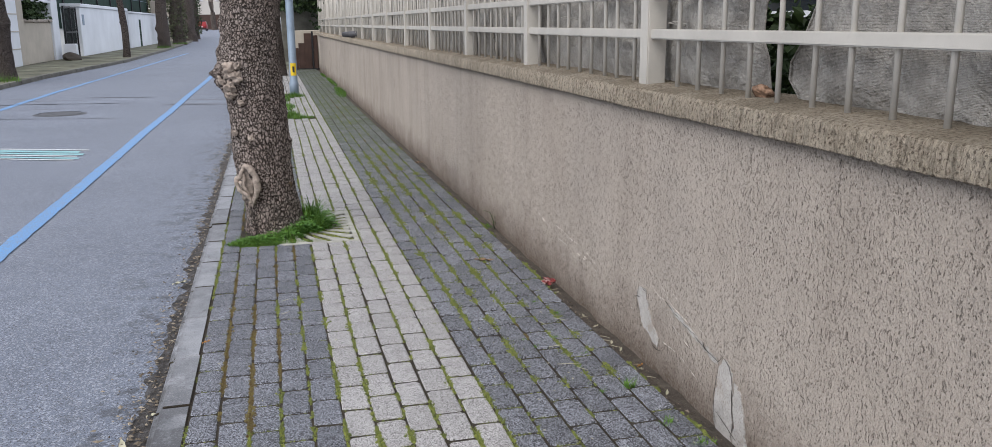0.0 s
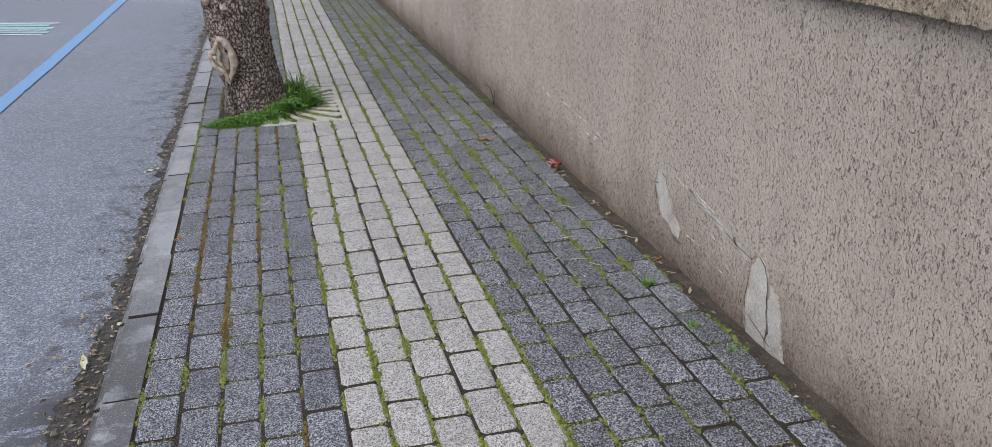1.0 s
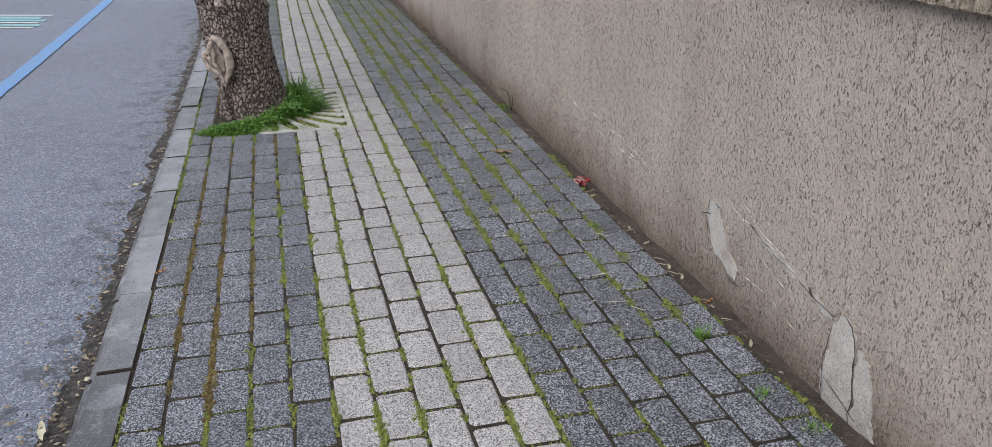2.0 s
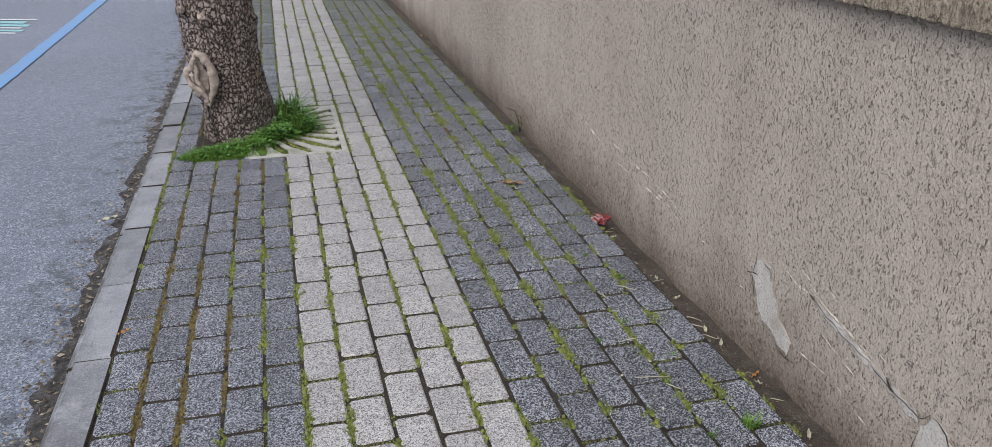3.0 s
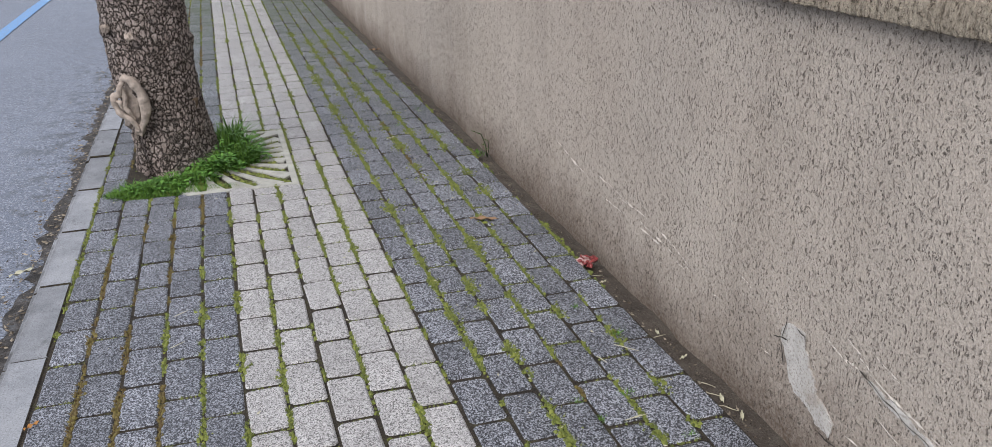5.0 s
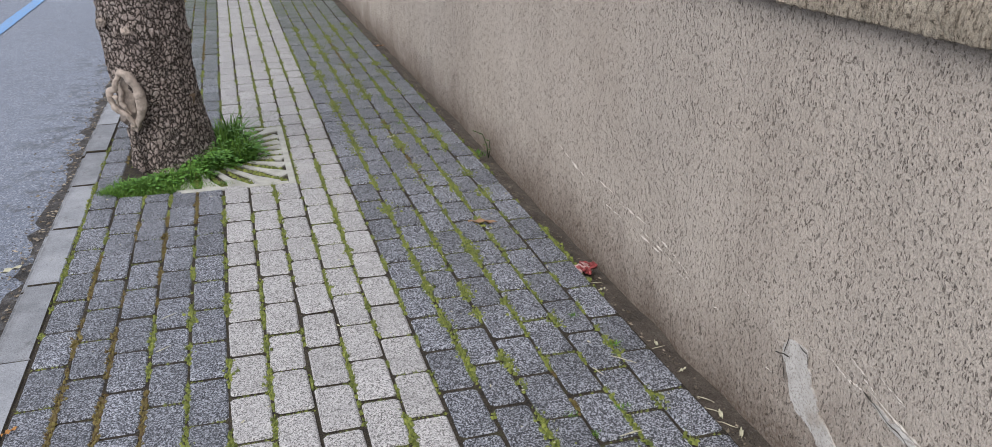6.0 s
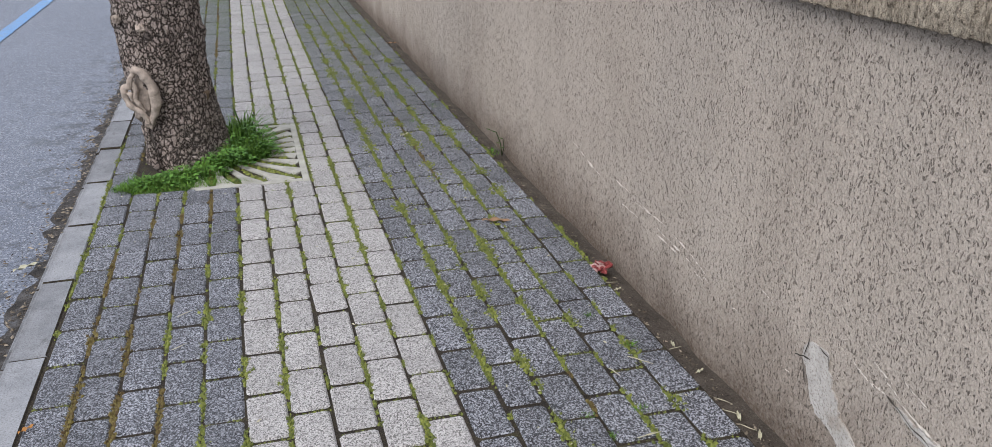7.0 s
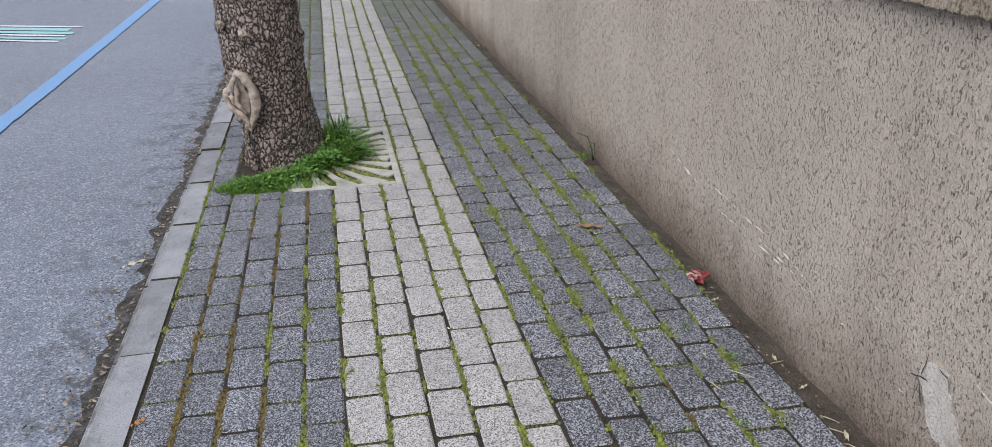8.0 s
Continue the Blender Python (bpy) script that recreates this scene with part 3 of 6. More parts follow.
v, f = sheet(wy, wz, lambda y, z: (face_x(y, z), y, z))
n0 = len(v)
v += [(WALL_X + 0.2, wy[0], -0.25), (WALL_X + 0.2, wy[0], WALL_TOP), (WALL_X + 0.2, wy[-1], -0.25), (WALL_X + 0.2, wy[-1], WALL_TOP)]
nz = len(wz)
last = (len(wy) - 1) * nz
f += [(n0, n0 + 1, n0 + 3, n0 + 2), tuple([n0] + list(range(0, nz)) + [n0 + 1]), tuple([n0 + 2, n0 + 3] + list(range(last + nz - 1, last - 1, -1))), tuple([n0 + 1] + [i * nz + nz - 1 for i in range(len(wy))] + [n0 + 3])]
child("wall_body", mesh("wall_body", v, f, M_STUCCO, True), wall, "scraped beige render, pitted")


def coping():
    front = [(1.3575 + 0.006 * (i / 10) ** 3, 0.987 + 0.066 * i / 10) for i in range(11)]
    prof = [(WALL_X + 0.01, 0.986), (1.372, 0.985), (1.363, 0.984)] + front + [(1.370, 1.059), (1.385, 1.063), (1.41, 1.067), (1.46, 1.071), (1.53, 1.075), (1.64, 1.076), (1.64, 0.989)]
    last_rough = 2 + len(front) + 1
    yy = steps(-3, 1.2, 0.1) + steps(1.206, 5.0, 0.006) + steps(5.02, 7.5, 0.02) + steps(7.6, WALK_END, 0.12)
    verts = []
    for y in yy:
        for i, (x, z) in enumerate(prof):
            k = 1.0 if 1 <= i <= last_rough else 0.35 if i < len(prof) - 1 else 0
            dx = 0.004 * wave(0, y, z * 6, 3) + (0.0032 * wave(z * 20, y * 62, 7) + 0.0032 * wave(z * 140, y * 140, 3) + 0.003 * wave(z * 300, y * 300, 9) if 2 <= i <= last_rough else 0)
            dz = 0.003 * wave(0, y, z * 8, 4) + 0.003 * wave(i, y, 6, 30) + (0.005 * wave(1, y * 95, 4) if 1 <= i <= 3 else 0)
            verts.append((x + k * dx, y, z + 0.004 + k * dz + 0.006 * wave(0, y, 8, 0.5)))
    n = len(prof)
    faces = [(i * n + j, i * n + j + 1, (i + 1) * n + j + 1, (i + 1) * n + j) for i in range(len(yy) - 1) for j in range(n - 1)]
    faces += [tuple(range(n)), tuple(range(len(verts) - n, len(verts)))[::-1]]
    return mesh("coping", verts, faces, M_COPING)


child("coping", coping(), wall, "rough crumbling beige concrete coping")


def patch(outline, depth, material, name, label, edge=0.014, seed=0):
    """A flat broken-edged piece on the wall's face; outline in (y, z), smoothed and roughened."""
    pts = []
    m = len(outline)
    for i in range(m):
        a, b = outline[i], outline[(i + 1) % m]
        for q in range(6):
            t = q / 6
            y, z = a[0] + (b[0] - a[0]) * t, a[1] + (b[1] - a[1]) * t
            pts.append((y + edge * (wave(y, z, seed, 30) + 0.6 * wave(y, z, seed, 90)), z + edge * (wave(z, y, seed + 4, 30) + 0.6 * wave(z, y, seed, 90))))
    verts = [(face_x(y, z) - depth, y, z) for y, z in pts] + [(face_x(y, z) + 0.004, y * 1.0 + 0.001, z) for y, z in pts]
    k = len(pts)
    cy, cz = sum(p[0] for p in pts) / k, sum(p[1] for p in pts) / k
    verts.append((face_x(cy, cz) - depth - 0.001, cy, cz))
    faces = [(i, (i + 1) % k, k + (i + 1) % k, k + i) for i in range(k)] + [(i, (i + 1) % k, 2 * k) for i in range(k)]
    return child(name, mesh(name, verts, faces, material), wall, label)


def crack(points, width, seed=0):
    outline = []
    fine = []
    for (y0, z0), (y1, z1) in zip(points, points[1:]):
        for q in range(5):
            t = q / 5
            fine.append((y0 + (y1 - y0) * t, z0 + (z1 - z0) * t))
    fine.append(points[-1])
    up, down = [], []
    for i, (y, z) in enumerate(fine):
        w = width * (0.35 + 0.9 * abs(wave(y, z, seed, 25))) * min(1, 3 * min(i + 0.3, len(fine) - 0.7 - i) / len(fine) * 2)
        jy, jz = 0.006 * wave(y, z, seed + 2, 30), 0.006 * wave(z, y, seed + 6, 30)
        d = Vector((fine[min(i + 1, len(fine) - 1)][0] - fine[max(i - 1, 0)][0], fine[min(i + 1, len(fine) - 1)][1] - fine[max(i - 1, 0)][1])).normalized()
        up.append((y + jy - d.y * w, z + jz + d.x * w))
        down.append((y + jy + d.y * w, z + jz - d.x * w))
    # cracks are not cut in: dark strips carry their shade as colour
    verts = [(face_x(y, z) - 0.0065, y, z) for y, z in up + down]
    k = len(fine)
    faces = [(i, i + 1, k + i + 1, k + i) for i in range(k - 1)]
    child("crack", mesh("crack", verts, faces, M_CRACK), wall)


FALLEN = "pale bare mortar where render fell off"
patch([(3.24, 0.274), (3.204, 0.275), (3.171, 0.268), (3.164, 0.237), (3.142, 0.197), (3.122, 0.165), (3.08, 0.139), (3.049, 0.115), (3.06, 0.08), (3.10, 0.085), (3.135, 0.105), (3.188, 0.112), (3.207, 0.138), (3.231, 0.187), (3.253, 0.225)], 0.004, M_MORTAR, "bare_patch", FALLEN, edge=0.009, seed=1)
patch([(2.57, 0.18), (2.545, 0.225), (2.50, 0.215), (2.478, 0.19), (2.47, 0.1), (2.464, 0.03), (2.478, -0.03), (2.49, -0.07), (2.60, -0.07), (2.595, 0.0), (2.585, 0.08)], 0.0045, M_MORTAR, "bare_patch", FALLEN, seed=3)
patch([(2.466, 0.17), (2.42, 0.155), (2.40, 0.1), (2.388, 0.03), (2.38, -0.06), (2.472, -0.07), (2.473, -0.03), (2.459, 0.03)], 0.004, M_MORTAR, "bare_patch", FALLEN, seed=5)
crack([(2.57, 0.18), (2.588, 0.08), (2.585, 0.01), (2.598, -0.06)], 0.0028, 1)
crack([(2.545, 0.232), (2.50, 0.22), (2.476, 0.185), (2.468, 0.1), (2.462, 0.03), (2.48, -0.04)], 0.004, 2)
crack([(2.588, 0.03), (2.50, 0.0), (2.40, -0.05)], 0.003, 3)
crack([(2.985, 0.283), (2.93, 0.27), (2.86, 0.252), (2.80, 0.242), (2.74, 0.235)], 0.0022, 4)
crack([(2.76, 0.238), (2.70, 0.222), (2.63, 0.212), (2.575, 0.205), (2.54, 0.235)], 0.0028, 5)
crack([(2.685, 0.232), (2.672, 0.218), (2.66, 0.214)], 0.005, 9)
crack([(2.992, 0.287), (2.972, 0.281), (2.96, 0.276)], 0.005, 10)
for a, b, h, q in ((2.97, 2.83, 0.012, 11), (2.84, 2.70, 0.014, 12), (2.71, 2.585, 0.016, 13)):
    za, zb = 0.205 + 0.19 * (a - 2.58), 0.205 + 0.19 * (b - 2.58)
    patch([(a, za), ((a + b) / 2, (za + zb) / 2 + 0.003), (b, zb), (b, zb - h), ((a + b) / 2, (za + zb) / 2 - 1.3 * h), (a, za - 0.5 * h)], 0.003, M_MORTAR, "chipped_edge", "pale chipped render beside a crack", edge=0.012, seed=q)
crack([(3.287, 0.218), (3.262, 0.221), (3.245, 0.228), (3.225, 0.232)], 0.004, 6)
crack([(3.246, 0.228), (3.243, 0.255), (3.236, 0.292)], 0.003, 16)
crack([(3.204, 0.277), (3.171, 0.27), (3.164, 0.25)], 0.0018, 17)
crack([(3.254, 0.222), (3.24, 0.19), (3.233, 0.165)], 0.003, 7)
crack([(3.10, 0.075), (3.06, 0.07), (3.01, 0.075)], 0.003, 8)
# a hairline seam, drip marks under the coping and two old rust stains far along
crack([(6.29, 0.90), (6.30, 0.7), (6.29, 0.45), (6.27, 0.16)], 0.002, 21)
crack([(6.285, 0.958), (6.28, 0.925)], 0.012, 22)
crack([(2.003, 0.972), (2.004, 0.950)], 0.004, 23)
crack([(10.40, 0.69), (10.42, 0.56)], 0.012, 24)
crack([(21.70, 0.70), (21.72, 0.5)], 0.05, 25)
crack([(21.80, 0.42), (21.82, 0.17)], 0.05, 26)


def scratch(y0, z0, y1, z1, w):
    verts, n = [], 26
    for i in range(n):
        t = i / (n - 1)
        y, z = y0 + (y1 - y0) * t, z0 + (z1 - z0) * t + 0.004 * wave(t * 5, y0)
        h = 0.95 * w * math.sin(math.pi * (0.04 + 0.92 * t)) * max(0.04, 0.35 + 1.6 * wave(t * 11, z0 * 40, y0 * 9))
        verts += [(face_x(y, z) - 0.006, y, z - h), (face_x(y, z) - 0.006, y, z + h)]
    child("scratch", mesh("scratch", verts, [(2 * i, 2 * i + 2, 2 * i + 3, 2 * i + 1) for i in range(n - 1)], M_SCUFF), wall)


for s in ((4.161, 0.264, 3.96, 0.268, 0.004), (3.96, 0.266, 3.79, 0.247, 0.006), (3.79, 0.245, 3.683, 0.222, 0.004), (4.702, 0.302, 4.393, 0.248, 0.005), (4.36, 0.29, 4.2, 0.28, 0.003), (3.054, 0.29, 2.99, 0.286, 0.004), (2.99, 0.30, 2.74, 0.25, 0.004), (2.93, 0.285, 2.80, 0.262, 0.004), (4.06, 0.222, 3.80, 0.213, 0.004), (3.76, 0.205, 3.70, 0.20, 0.003), (4.3, 0.225, 4.12, 0.222, 0.003), (3.10, 0.30, 3.0, 0.275, 0.003), (3.04, 0.335, 2.97, 0.315, 0.002), (2.97, 0.344, 2.84, 0.312, 0.003), (3.07, 0.12, 2.86, 0.12, 0.003), (2.86, 0.12, 2.66, 0.07, 0.002), (2.95, 0.22, 2.72, 0.16, 0.003), (2.80, 0.29, 2.68, 0.262, 0.002), (4.2, 0.28, 4.0, 0.265, 0.002), (3.45, 0.31, 3.38, 0.29, 0.002), (4.036, 0.242, 3.769, 0.221, 0.004), (3.717, 0.216, 3.676, 0.208, 0.003), (3.325, 0.16, 3.281, 0.158, 0.002), (3.107, 0.305, 3.028, 0.281, 0.003), (3.01, 0.32, 2.954, 0.299, 0.003), (2.95, 0.325, 2.854, 0.317, 0.002), (3.562, 0.196, 3.527, 0.198, 0.003)):
    scratch(*s)

# ---- cream fence on the wall ----
FENCE_X, POST_Z = 1.475, 1.07
POSTS = [-2.05, -0.3, 1.47, 3.37, 5.06, 6.69, 8.26] + [8.26 + 1.56 * k for k in range(1, 13)]
fence = thing("fence", (0, 0, 0), "cream painted metal fence with round bars on the wall", "fence")
bm = block(-0.04, 0.04, -0.04, 0.04, 1.065, 2.05, 0.005, 2)
post_me = bpy.data.meshes.new("post")
bm.to_mesh(post_me)
bm.free()
post_me.materials.append(M_CREAM)
bm = block(-0.014, 0.014, -0.5, 0.5, -0.019, 0.019, 0.004, 2)
rail_me = bpy.data.meshes.new("rail")
bm.to_mesh(rail_me)
bm.free()
rail_me.materials.append(M_CREAM)
v, f = tube([(0, 0, 1.062), (0, 0, 1.5), (0, 0, 1.99)], [0.0088] * 3, 12)
bar_me = mesh("bar", v, f, M_CREAM, True)
for i, y in enumerate(POSTS):
    child("post", post_me, fence, at=(FENCE_X, y, 0))
    if i == len(POSTS) - 1:
        break
    gap = POSTS[i + 1] - y
    for z in (1.266, 1.425, 1.975):
        r_ = child("rail", rail_me, fence, at=(FENCE_X - 0.014, y + gap / 2, z), turn=(0, 0, rng.uniform(-0.12, 0.12)))
        r_.scale = (1, gap - 0.05, 1)
    bars = [y + gap * j / 10 for j in range(1, 10)] if i != 2 else [3.125 - 0.171 * j for j in range(10)]
    for by in bars:
        child("bar", bar_me, fence, at=(FENCE_X - 0.008, by + rng.uniform(-0.006, 0.006), rng.uniform(-0.004, 0.004)), turn=(rng.uniform(-0.3, 0.3), rng.uniform(-0.3, 0.3), 0))


# ---- shade netting behind the fence ----
def netting(y0, y1, z0, z1, seed, left=None, right=None, label="sagging grey shade netting tied behind fence bars"):
    """left(v), right(v): how far the torn edges run in, by height."""
    us, vs = steps(0, 1, 0.035 / max(0.5, (y1 - y0))), steps(0, 1, 0.03)

    def at(u, w):
        a = y0 + (left(w) if left else 0)
        b = y1 + (right(w) if right else 0)
        y = a + (b - a) * u
        z = z0 + (z1 - z0) * w
        sag = 0.035 * math.sin(math.pi * min(1, w * 2.2)) if w < 0.45 else 0.0
        fold = 0.036 * wave(y, z, seed, 2.2) + 0.016 * wave(y + 0.6 * z, z - 0.5 * y, seed + 5, 5.5) + 0.026 * noise.ridged_multi_fractal((y * 2.2, z * 3 + y, seed), 1.0, 2.0, 3, 1.0, 2.0) * 0.6
        x = 1.545 - sag + fold * 1.3 + 0.009 * wave(y, z, seed + 2, 13)
        return (max(x, 1.499), y, z + (1 - w) ** 3 * (0.012 * wave(y, 0, seed + 3, 2.1) + 0.008 * wave(y, 0, seed, 9)))

    v, f = sheet(us, vs, at)
    ob = thing("shade_netting", (0, 0, 0), label, "netting", "netting behind the fence")
    child("sheet", mesh("sheet", v, f, M_CLOTH, True), ob)
    n = len(vs)
    for side in (0, 1):
        edge_pts = [v[(len(us) - 1) * n * side + j] for j in range(0, n, 2)]
        tv, tf = tube([(p[0] - 0.002, p[1], p[2]) for p in edge_pts], [0.004] * len(edge_pts), 6)
        child("hem", mesh("hem", tv, tf, M_CLOTH, True), ob)
    for q in range(3):
        p = v[int((0.15 + 0.35 * q) * (len(us) - 1)) * n + 8 + q]
        tv, tf = tube([(p[0], p[1], p[2]), (1.476, p[1] + 0.01, p[2] + 0.012), (1.455, p[1] + 0.015, p[2] + 0.005), (p[0], p[1] + 0.02, p[2] - 0.005)], [0.0018] * 4, 5)
        child("tie", mesh("tie", tv, tf, M_CREAM), ob)
    return ob


netting(2.63, 6.3, 1.076, 2.0, 1, left=lambda w: 0.02 - 0.05 * w + 0.02 * math.sin(w * 9), label="grey shade netting with a torn ragged edge")
netting(-2.0, 2.505, 1.078, 2.0, 4, right=lambda w: -0.16 * min(1, abs(w - 0.07) / 0.3) + 0.02 * math.sin(w * 20) + (0.3 * max(0, w - 0.45)), label="grey shade netting tied by its corner to a bar")
netting(6.25, 13, 1.078, 2.0, 9)
netting(12.9, 20, 1.078, 2.0, 13)
netting(19.9, 27.9, 1.078, 2.0, 17)


def foliage(name, boxes, count, size, material, label, category, seed, kind="stuff"):
    """Many small folded leaves in uneven clumps."""
    r = random.Random(seed)
    verts, faces = [], []
    for _ in range(count):
        x0, x1, y0, y1, z0, z1 = boxes[r.randrange(len(boxes))]
        for _try in range(6):
            p = Vector((r.uniform(x0, x1), r.uniform(y0, y1), r.uniform(z0, z1)))
            if noise.noise(p * 2.6 + Vector((seed, 0, 0))) > -0.12:
                break
        s = size * r.uniform(0.6, 1.4)
        d = Vector((r.gauss(0, 1), r.gauss(0, 1), r.gauss(-0.3, 0.7))).normalized()
        u = d.cross(Vector((r.gauss(0, 1), r.gauss(0, 1), r.gauss(0, 1)))).normalized()
        w = d.cross(u) * s * 0.15
        k = len(verts)
        verts += [p, p + d * s * 0.5 + u * s * 0.32 + w, p + d * s, p + d * s * 0.5 - u * s * 0.32 + w]
        faces += [(k, k + 1, k + 2), (k, k + 2, k + 3)]
    return tagged(new(name, mesh(name, verts, faces, material)), label, category, kind=kind)


foliage("hedge", [(1.9, 2.7, 0.2, 5.5, 0.8, 1.5), (2.0, 2.6, 1.4, 4.6, 0.7, 1.35)], 9000, 0.06, M_IVY, "dark green garden hedge behind torn netting", "hedge", 3)
foliage("hedge", [(1.8, 3.0, 17, 32, 1.3, 2.9), (1.5, 3.0, 24, 36, 1.2, 3.6), (0.3, 1.8, 31.8, 32.9, 1.75, 4.6), (0.5, 1.7, 29, 32, 1.75, 3.8)], 17000, 0.13, M_IVY, "dark green hedge rising over the fence", "hedge", 5)
v, f = sheet([1.62, 3, 6, 9], [-4, 2, 10, 20, 40], lambda x, y: (x, y, 0.72))
tagged(new("ground_garden", mesh("ground_garden", v, f, M_EARTH)), "dark garden soil behind the wall", "soil", kind="structure")
house = thing("house", (3.1, 4.0, 0.7), "garden house with a dark white framed window", "house")
part("wall", block(0, 0.3, -9, -3.2, 0, 3.6), M_BEIGE, house)
part("wall", block(0, 0.3, 1.6, 22, 0, 3.6), M_BEIGE, house)
part("wall", block(0, 0.3, -3.2, 1.6, 2.6, 3.6), M_BEIGE, house)
pane = part("window", block(0.16, 0.18, -3.2, 1.6, 0, 2.6), M_GLASS, house, "dark window glass")
for z in (0.0, 0.63, 1.3, 2.54):
    part("frame", block(0.12, 0.155, -3.2, 1.6, z, z + 0.04), M_WHITE, pane)
for y in (-3.2, -2.0, -0.8, 0.4, 1.55):
    part("frame", block(0.115, 0.158, y, y + 0.05, 0.041, 2.54), M_WHITE, pane)

# ---- trees ----
def trunk_mesh(name, centre, radius, z0, z1, nz_, nt, knots, material, rough=0.012, scale=30.0, seed=0.0):
    """A trunk from centre(z) -> (x, y) and radius(z, angle), with swollen knots (angle, z, height, spread)."""
    verts, faces = [], []
    for i in range(nz_):
        z = z0 + (z1 - z0) * i / (nz_ - 1)
        cx, cy = centre(z)
        for s in range(nt):
            a = 2 * math.pi * s / nt
            r = radius(z, a)
            p = (math.cos(a) * r * scale, math.sin(a) * r * scale, z * scale * 0.62 + seed)
            pv = Vector(p)
            d = noise.voronoi(pv + noise.noise_vector(pv * 0.8) * 0.4)[0]
            r += rough * (min(0.6, d[1] - d[0]) - 0.25) + 0.012 * wave(math.cos(a), math.sin(a), z + seed, 2.5) * r * 5
            for ka, kz, kh, ks in knots:
                da = (a - ka + math.pi) % (2 * math.pi) - math.pi
                q = (da * r) ** 2 + (z - kz) ** 2
                if q < 9 * ks * ks:
                    r += kh * math.exp(-q / (2 * ks * ks)) * (0.75 + 0.6 * wave(da * 5, z * 24, seed))
            verts.append((cx + r * math.cos(a), cy + r * math.sin(a), z))
    for i in range(nz_ - 1):
        for s in range(nt):
            a, b = i * nt + s, i * nt + (s + 1) % nt
            faces.append((a, b, b + nt, a + nt))
    faces.append(tuple(range(len(verts) - nt, len(verts))))
    return mesh(name, verts, faces, material, True)


TREE = (-0.05, 5.94)


def tree_centre(z):
    return (float(np.interp(z, [0, 0.2, 0.45, 0.75, 1.06, 1.45, 2.6], [0.005, 0.0, -0.038, -0.045, -0.08, -0.068, -0.2])), 0.02 * math.sin(z * 2))


def tree_radius(z, a):
    r = float(np.interp(z, [-0.1, 0, 0.08, 0.25, 0.5, 0.8, 1.1, 1.4, 2.6], [0.225, 0.188, 0.172, 0.168, 0.184, 0.182, 0.184, 0.166, 0.155]))
    return r + 0.03 * max(0.0, 1 - max(z, 0) / 0.22) * max(0, math.sin(a * 3 + 1.2))


tree = thing("street_tree", (*TREE, 0), "thick leaning street tree trunk with cracked knotty bark", "tree")
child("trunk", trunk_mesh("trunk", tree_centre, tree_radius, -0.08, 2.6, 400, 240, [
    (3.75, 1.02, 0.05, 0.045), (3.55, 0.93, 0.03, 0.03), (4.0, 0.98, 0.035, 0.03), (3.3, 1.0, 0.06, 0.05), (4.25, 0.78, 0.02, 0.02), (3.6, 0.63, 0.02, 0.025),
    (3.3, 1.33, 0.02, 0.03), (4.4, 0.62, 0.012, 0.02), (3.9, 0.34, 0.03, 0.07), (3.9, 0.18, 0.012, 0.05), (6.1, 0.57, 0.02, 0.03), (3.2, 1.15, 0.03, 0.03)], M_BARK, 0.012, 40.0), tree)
# the ear-shaped healed scar: a thick rolled lip, a thin knotted one, and bare wood sunk between them
SCAR = pose(-0.139, -0.165, 0.328, 0, 0, -14) @ Matrix.Diagonal((0.9, 1, 1, 1))


def lip(name, points, radii, label, seed):
    """A rolled lip of healing bark through points (across, out, up)."""
    pts, rad = [], []
    for i in range(len(points) - 1):
        p0, p1, p2, p3 = (Vector(points[max(0, min(len(points) - 1, i + q))]) for q in (-1, 0, 1, 2))
        for q in range(7):
            t = q / 7
            pts.append(0.5 * (2 * p1 + (p2 - p0) * t + (2 * p0 - 5 * p1 + 4 * p2 - p3) * t * t + (3 * p1 - p0 - 3 * p2 + p3) * t ** 3))
            rad.append((radii[i] + (radii[i + 1] - radii[i]) * t) * (1 + 0.16 * wave(i * 7 + q, seed, 0, 0.45)))
    v, f = tube(pts, rad, 18)
    v = [Vector(p) + Vector((wave(p[0], p[1], p[2], 26), wave(p[2], p[0], p[1], 26), wave(p[1], p[2], p[0], 26))) * 0.007 + Vector((wave(p[0], p[1], p[2], 80), wave(p[2], p[0], p[1], 80), wave(p[1], p[2], p[0], 80))) * 0.002 for p in v]
    ob = child(name, mesh(name, v, f, M_SCAR, True), tree, label)
    ob.matrix_local = SCAR


lip("scar_rim", [(-0.030, 0.0, 0.105), (-0.002, -0.012, 0.118), (0.034, -0.018, 0.098), (0.062, -0.016, 0.052), (0.070, -0.012, 0.0), (0.063, -0.010, -0.052), (0.042, -0.004, -0.096), (0.030, 0.006, -0.128)], [0.010, 0.017, 0.020, 0.022, 0.023, 0.020, 0.015, 0.008], "smooth pale healed bark rim", 1)
lip("scar_lip", [(-0.012, -0.004, 0.112), (-0.034, -0.008, 0.084), (-0.044, -0.010, 0.052), (-0.070, -0.006, 0.040), (-0.074, -0.004, 0.004), (-0.062, -0.010, -0.030), (-0.030, -0.014, -0.052), (0.004, -0.012, -0.084), (0.026, -0.004, -0.118)], [0.010, 0.014, 0.013, 0.014, 0.012, 0.015, 0.014, 0.012, 0.008], "thin knotted lip of healed bark", 5)
lip("scar_fold", [(-0.030, -0.002, 0.066), (-0.018, -0.010, 0.030), (-0.022, -0.008, -0.006), (-0.008, -0.004, -0.040), (0.012, 0.0, -0.070)], [0.007, 0.012, 0.012, 0.010, 0.006], "pale fold of wood inside the scar", 9)
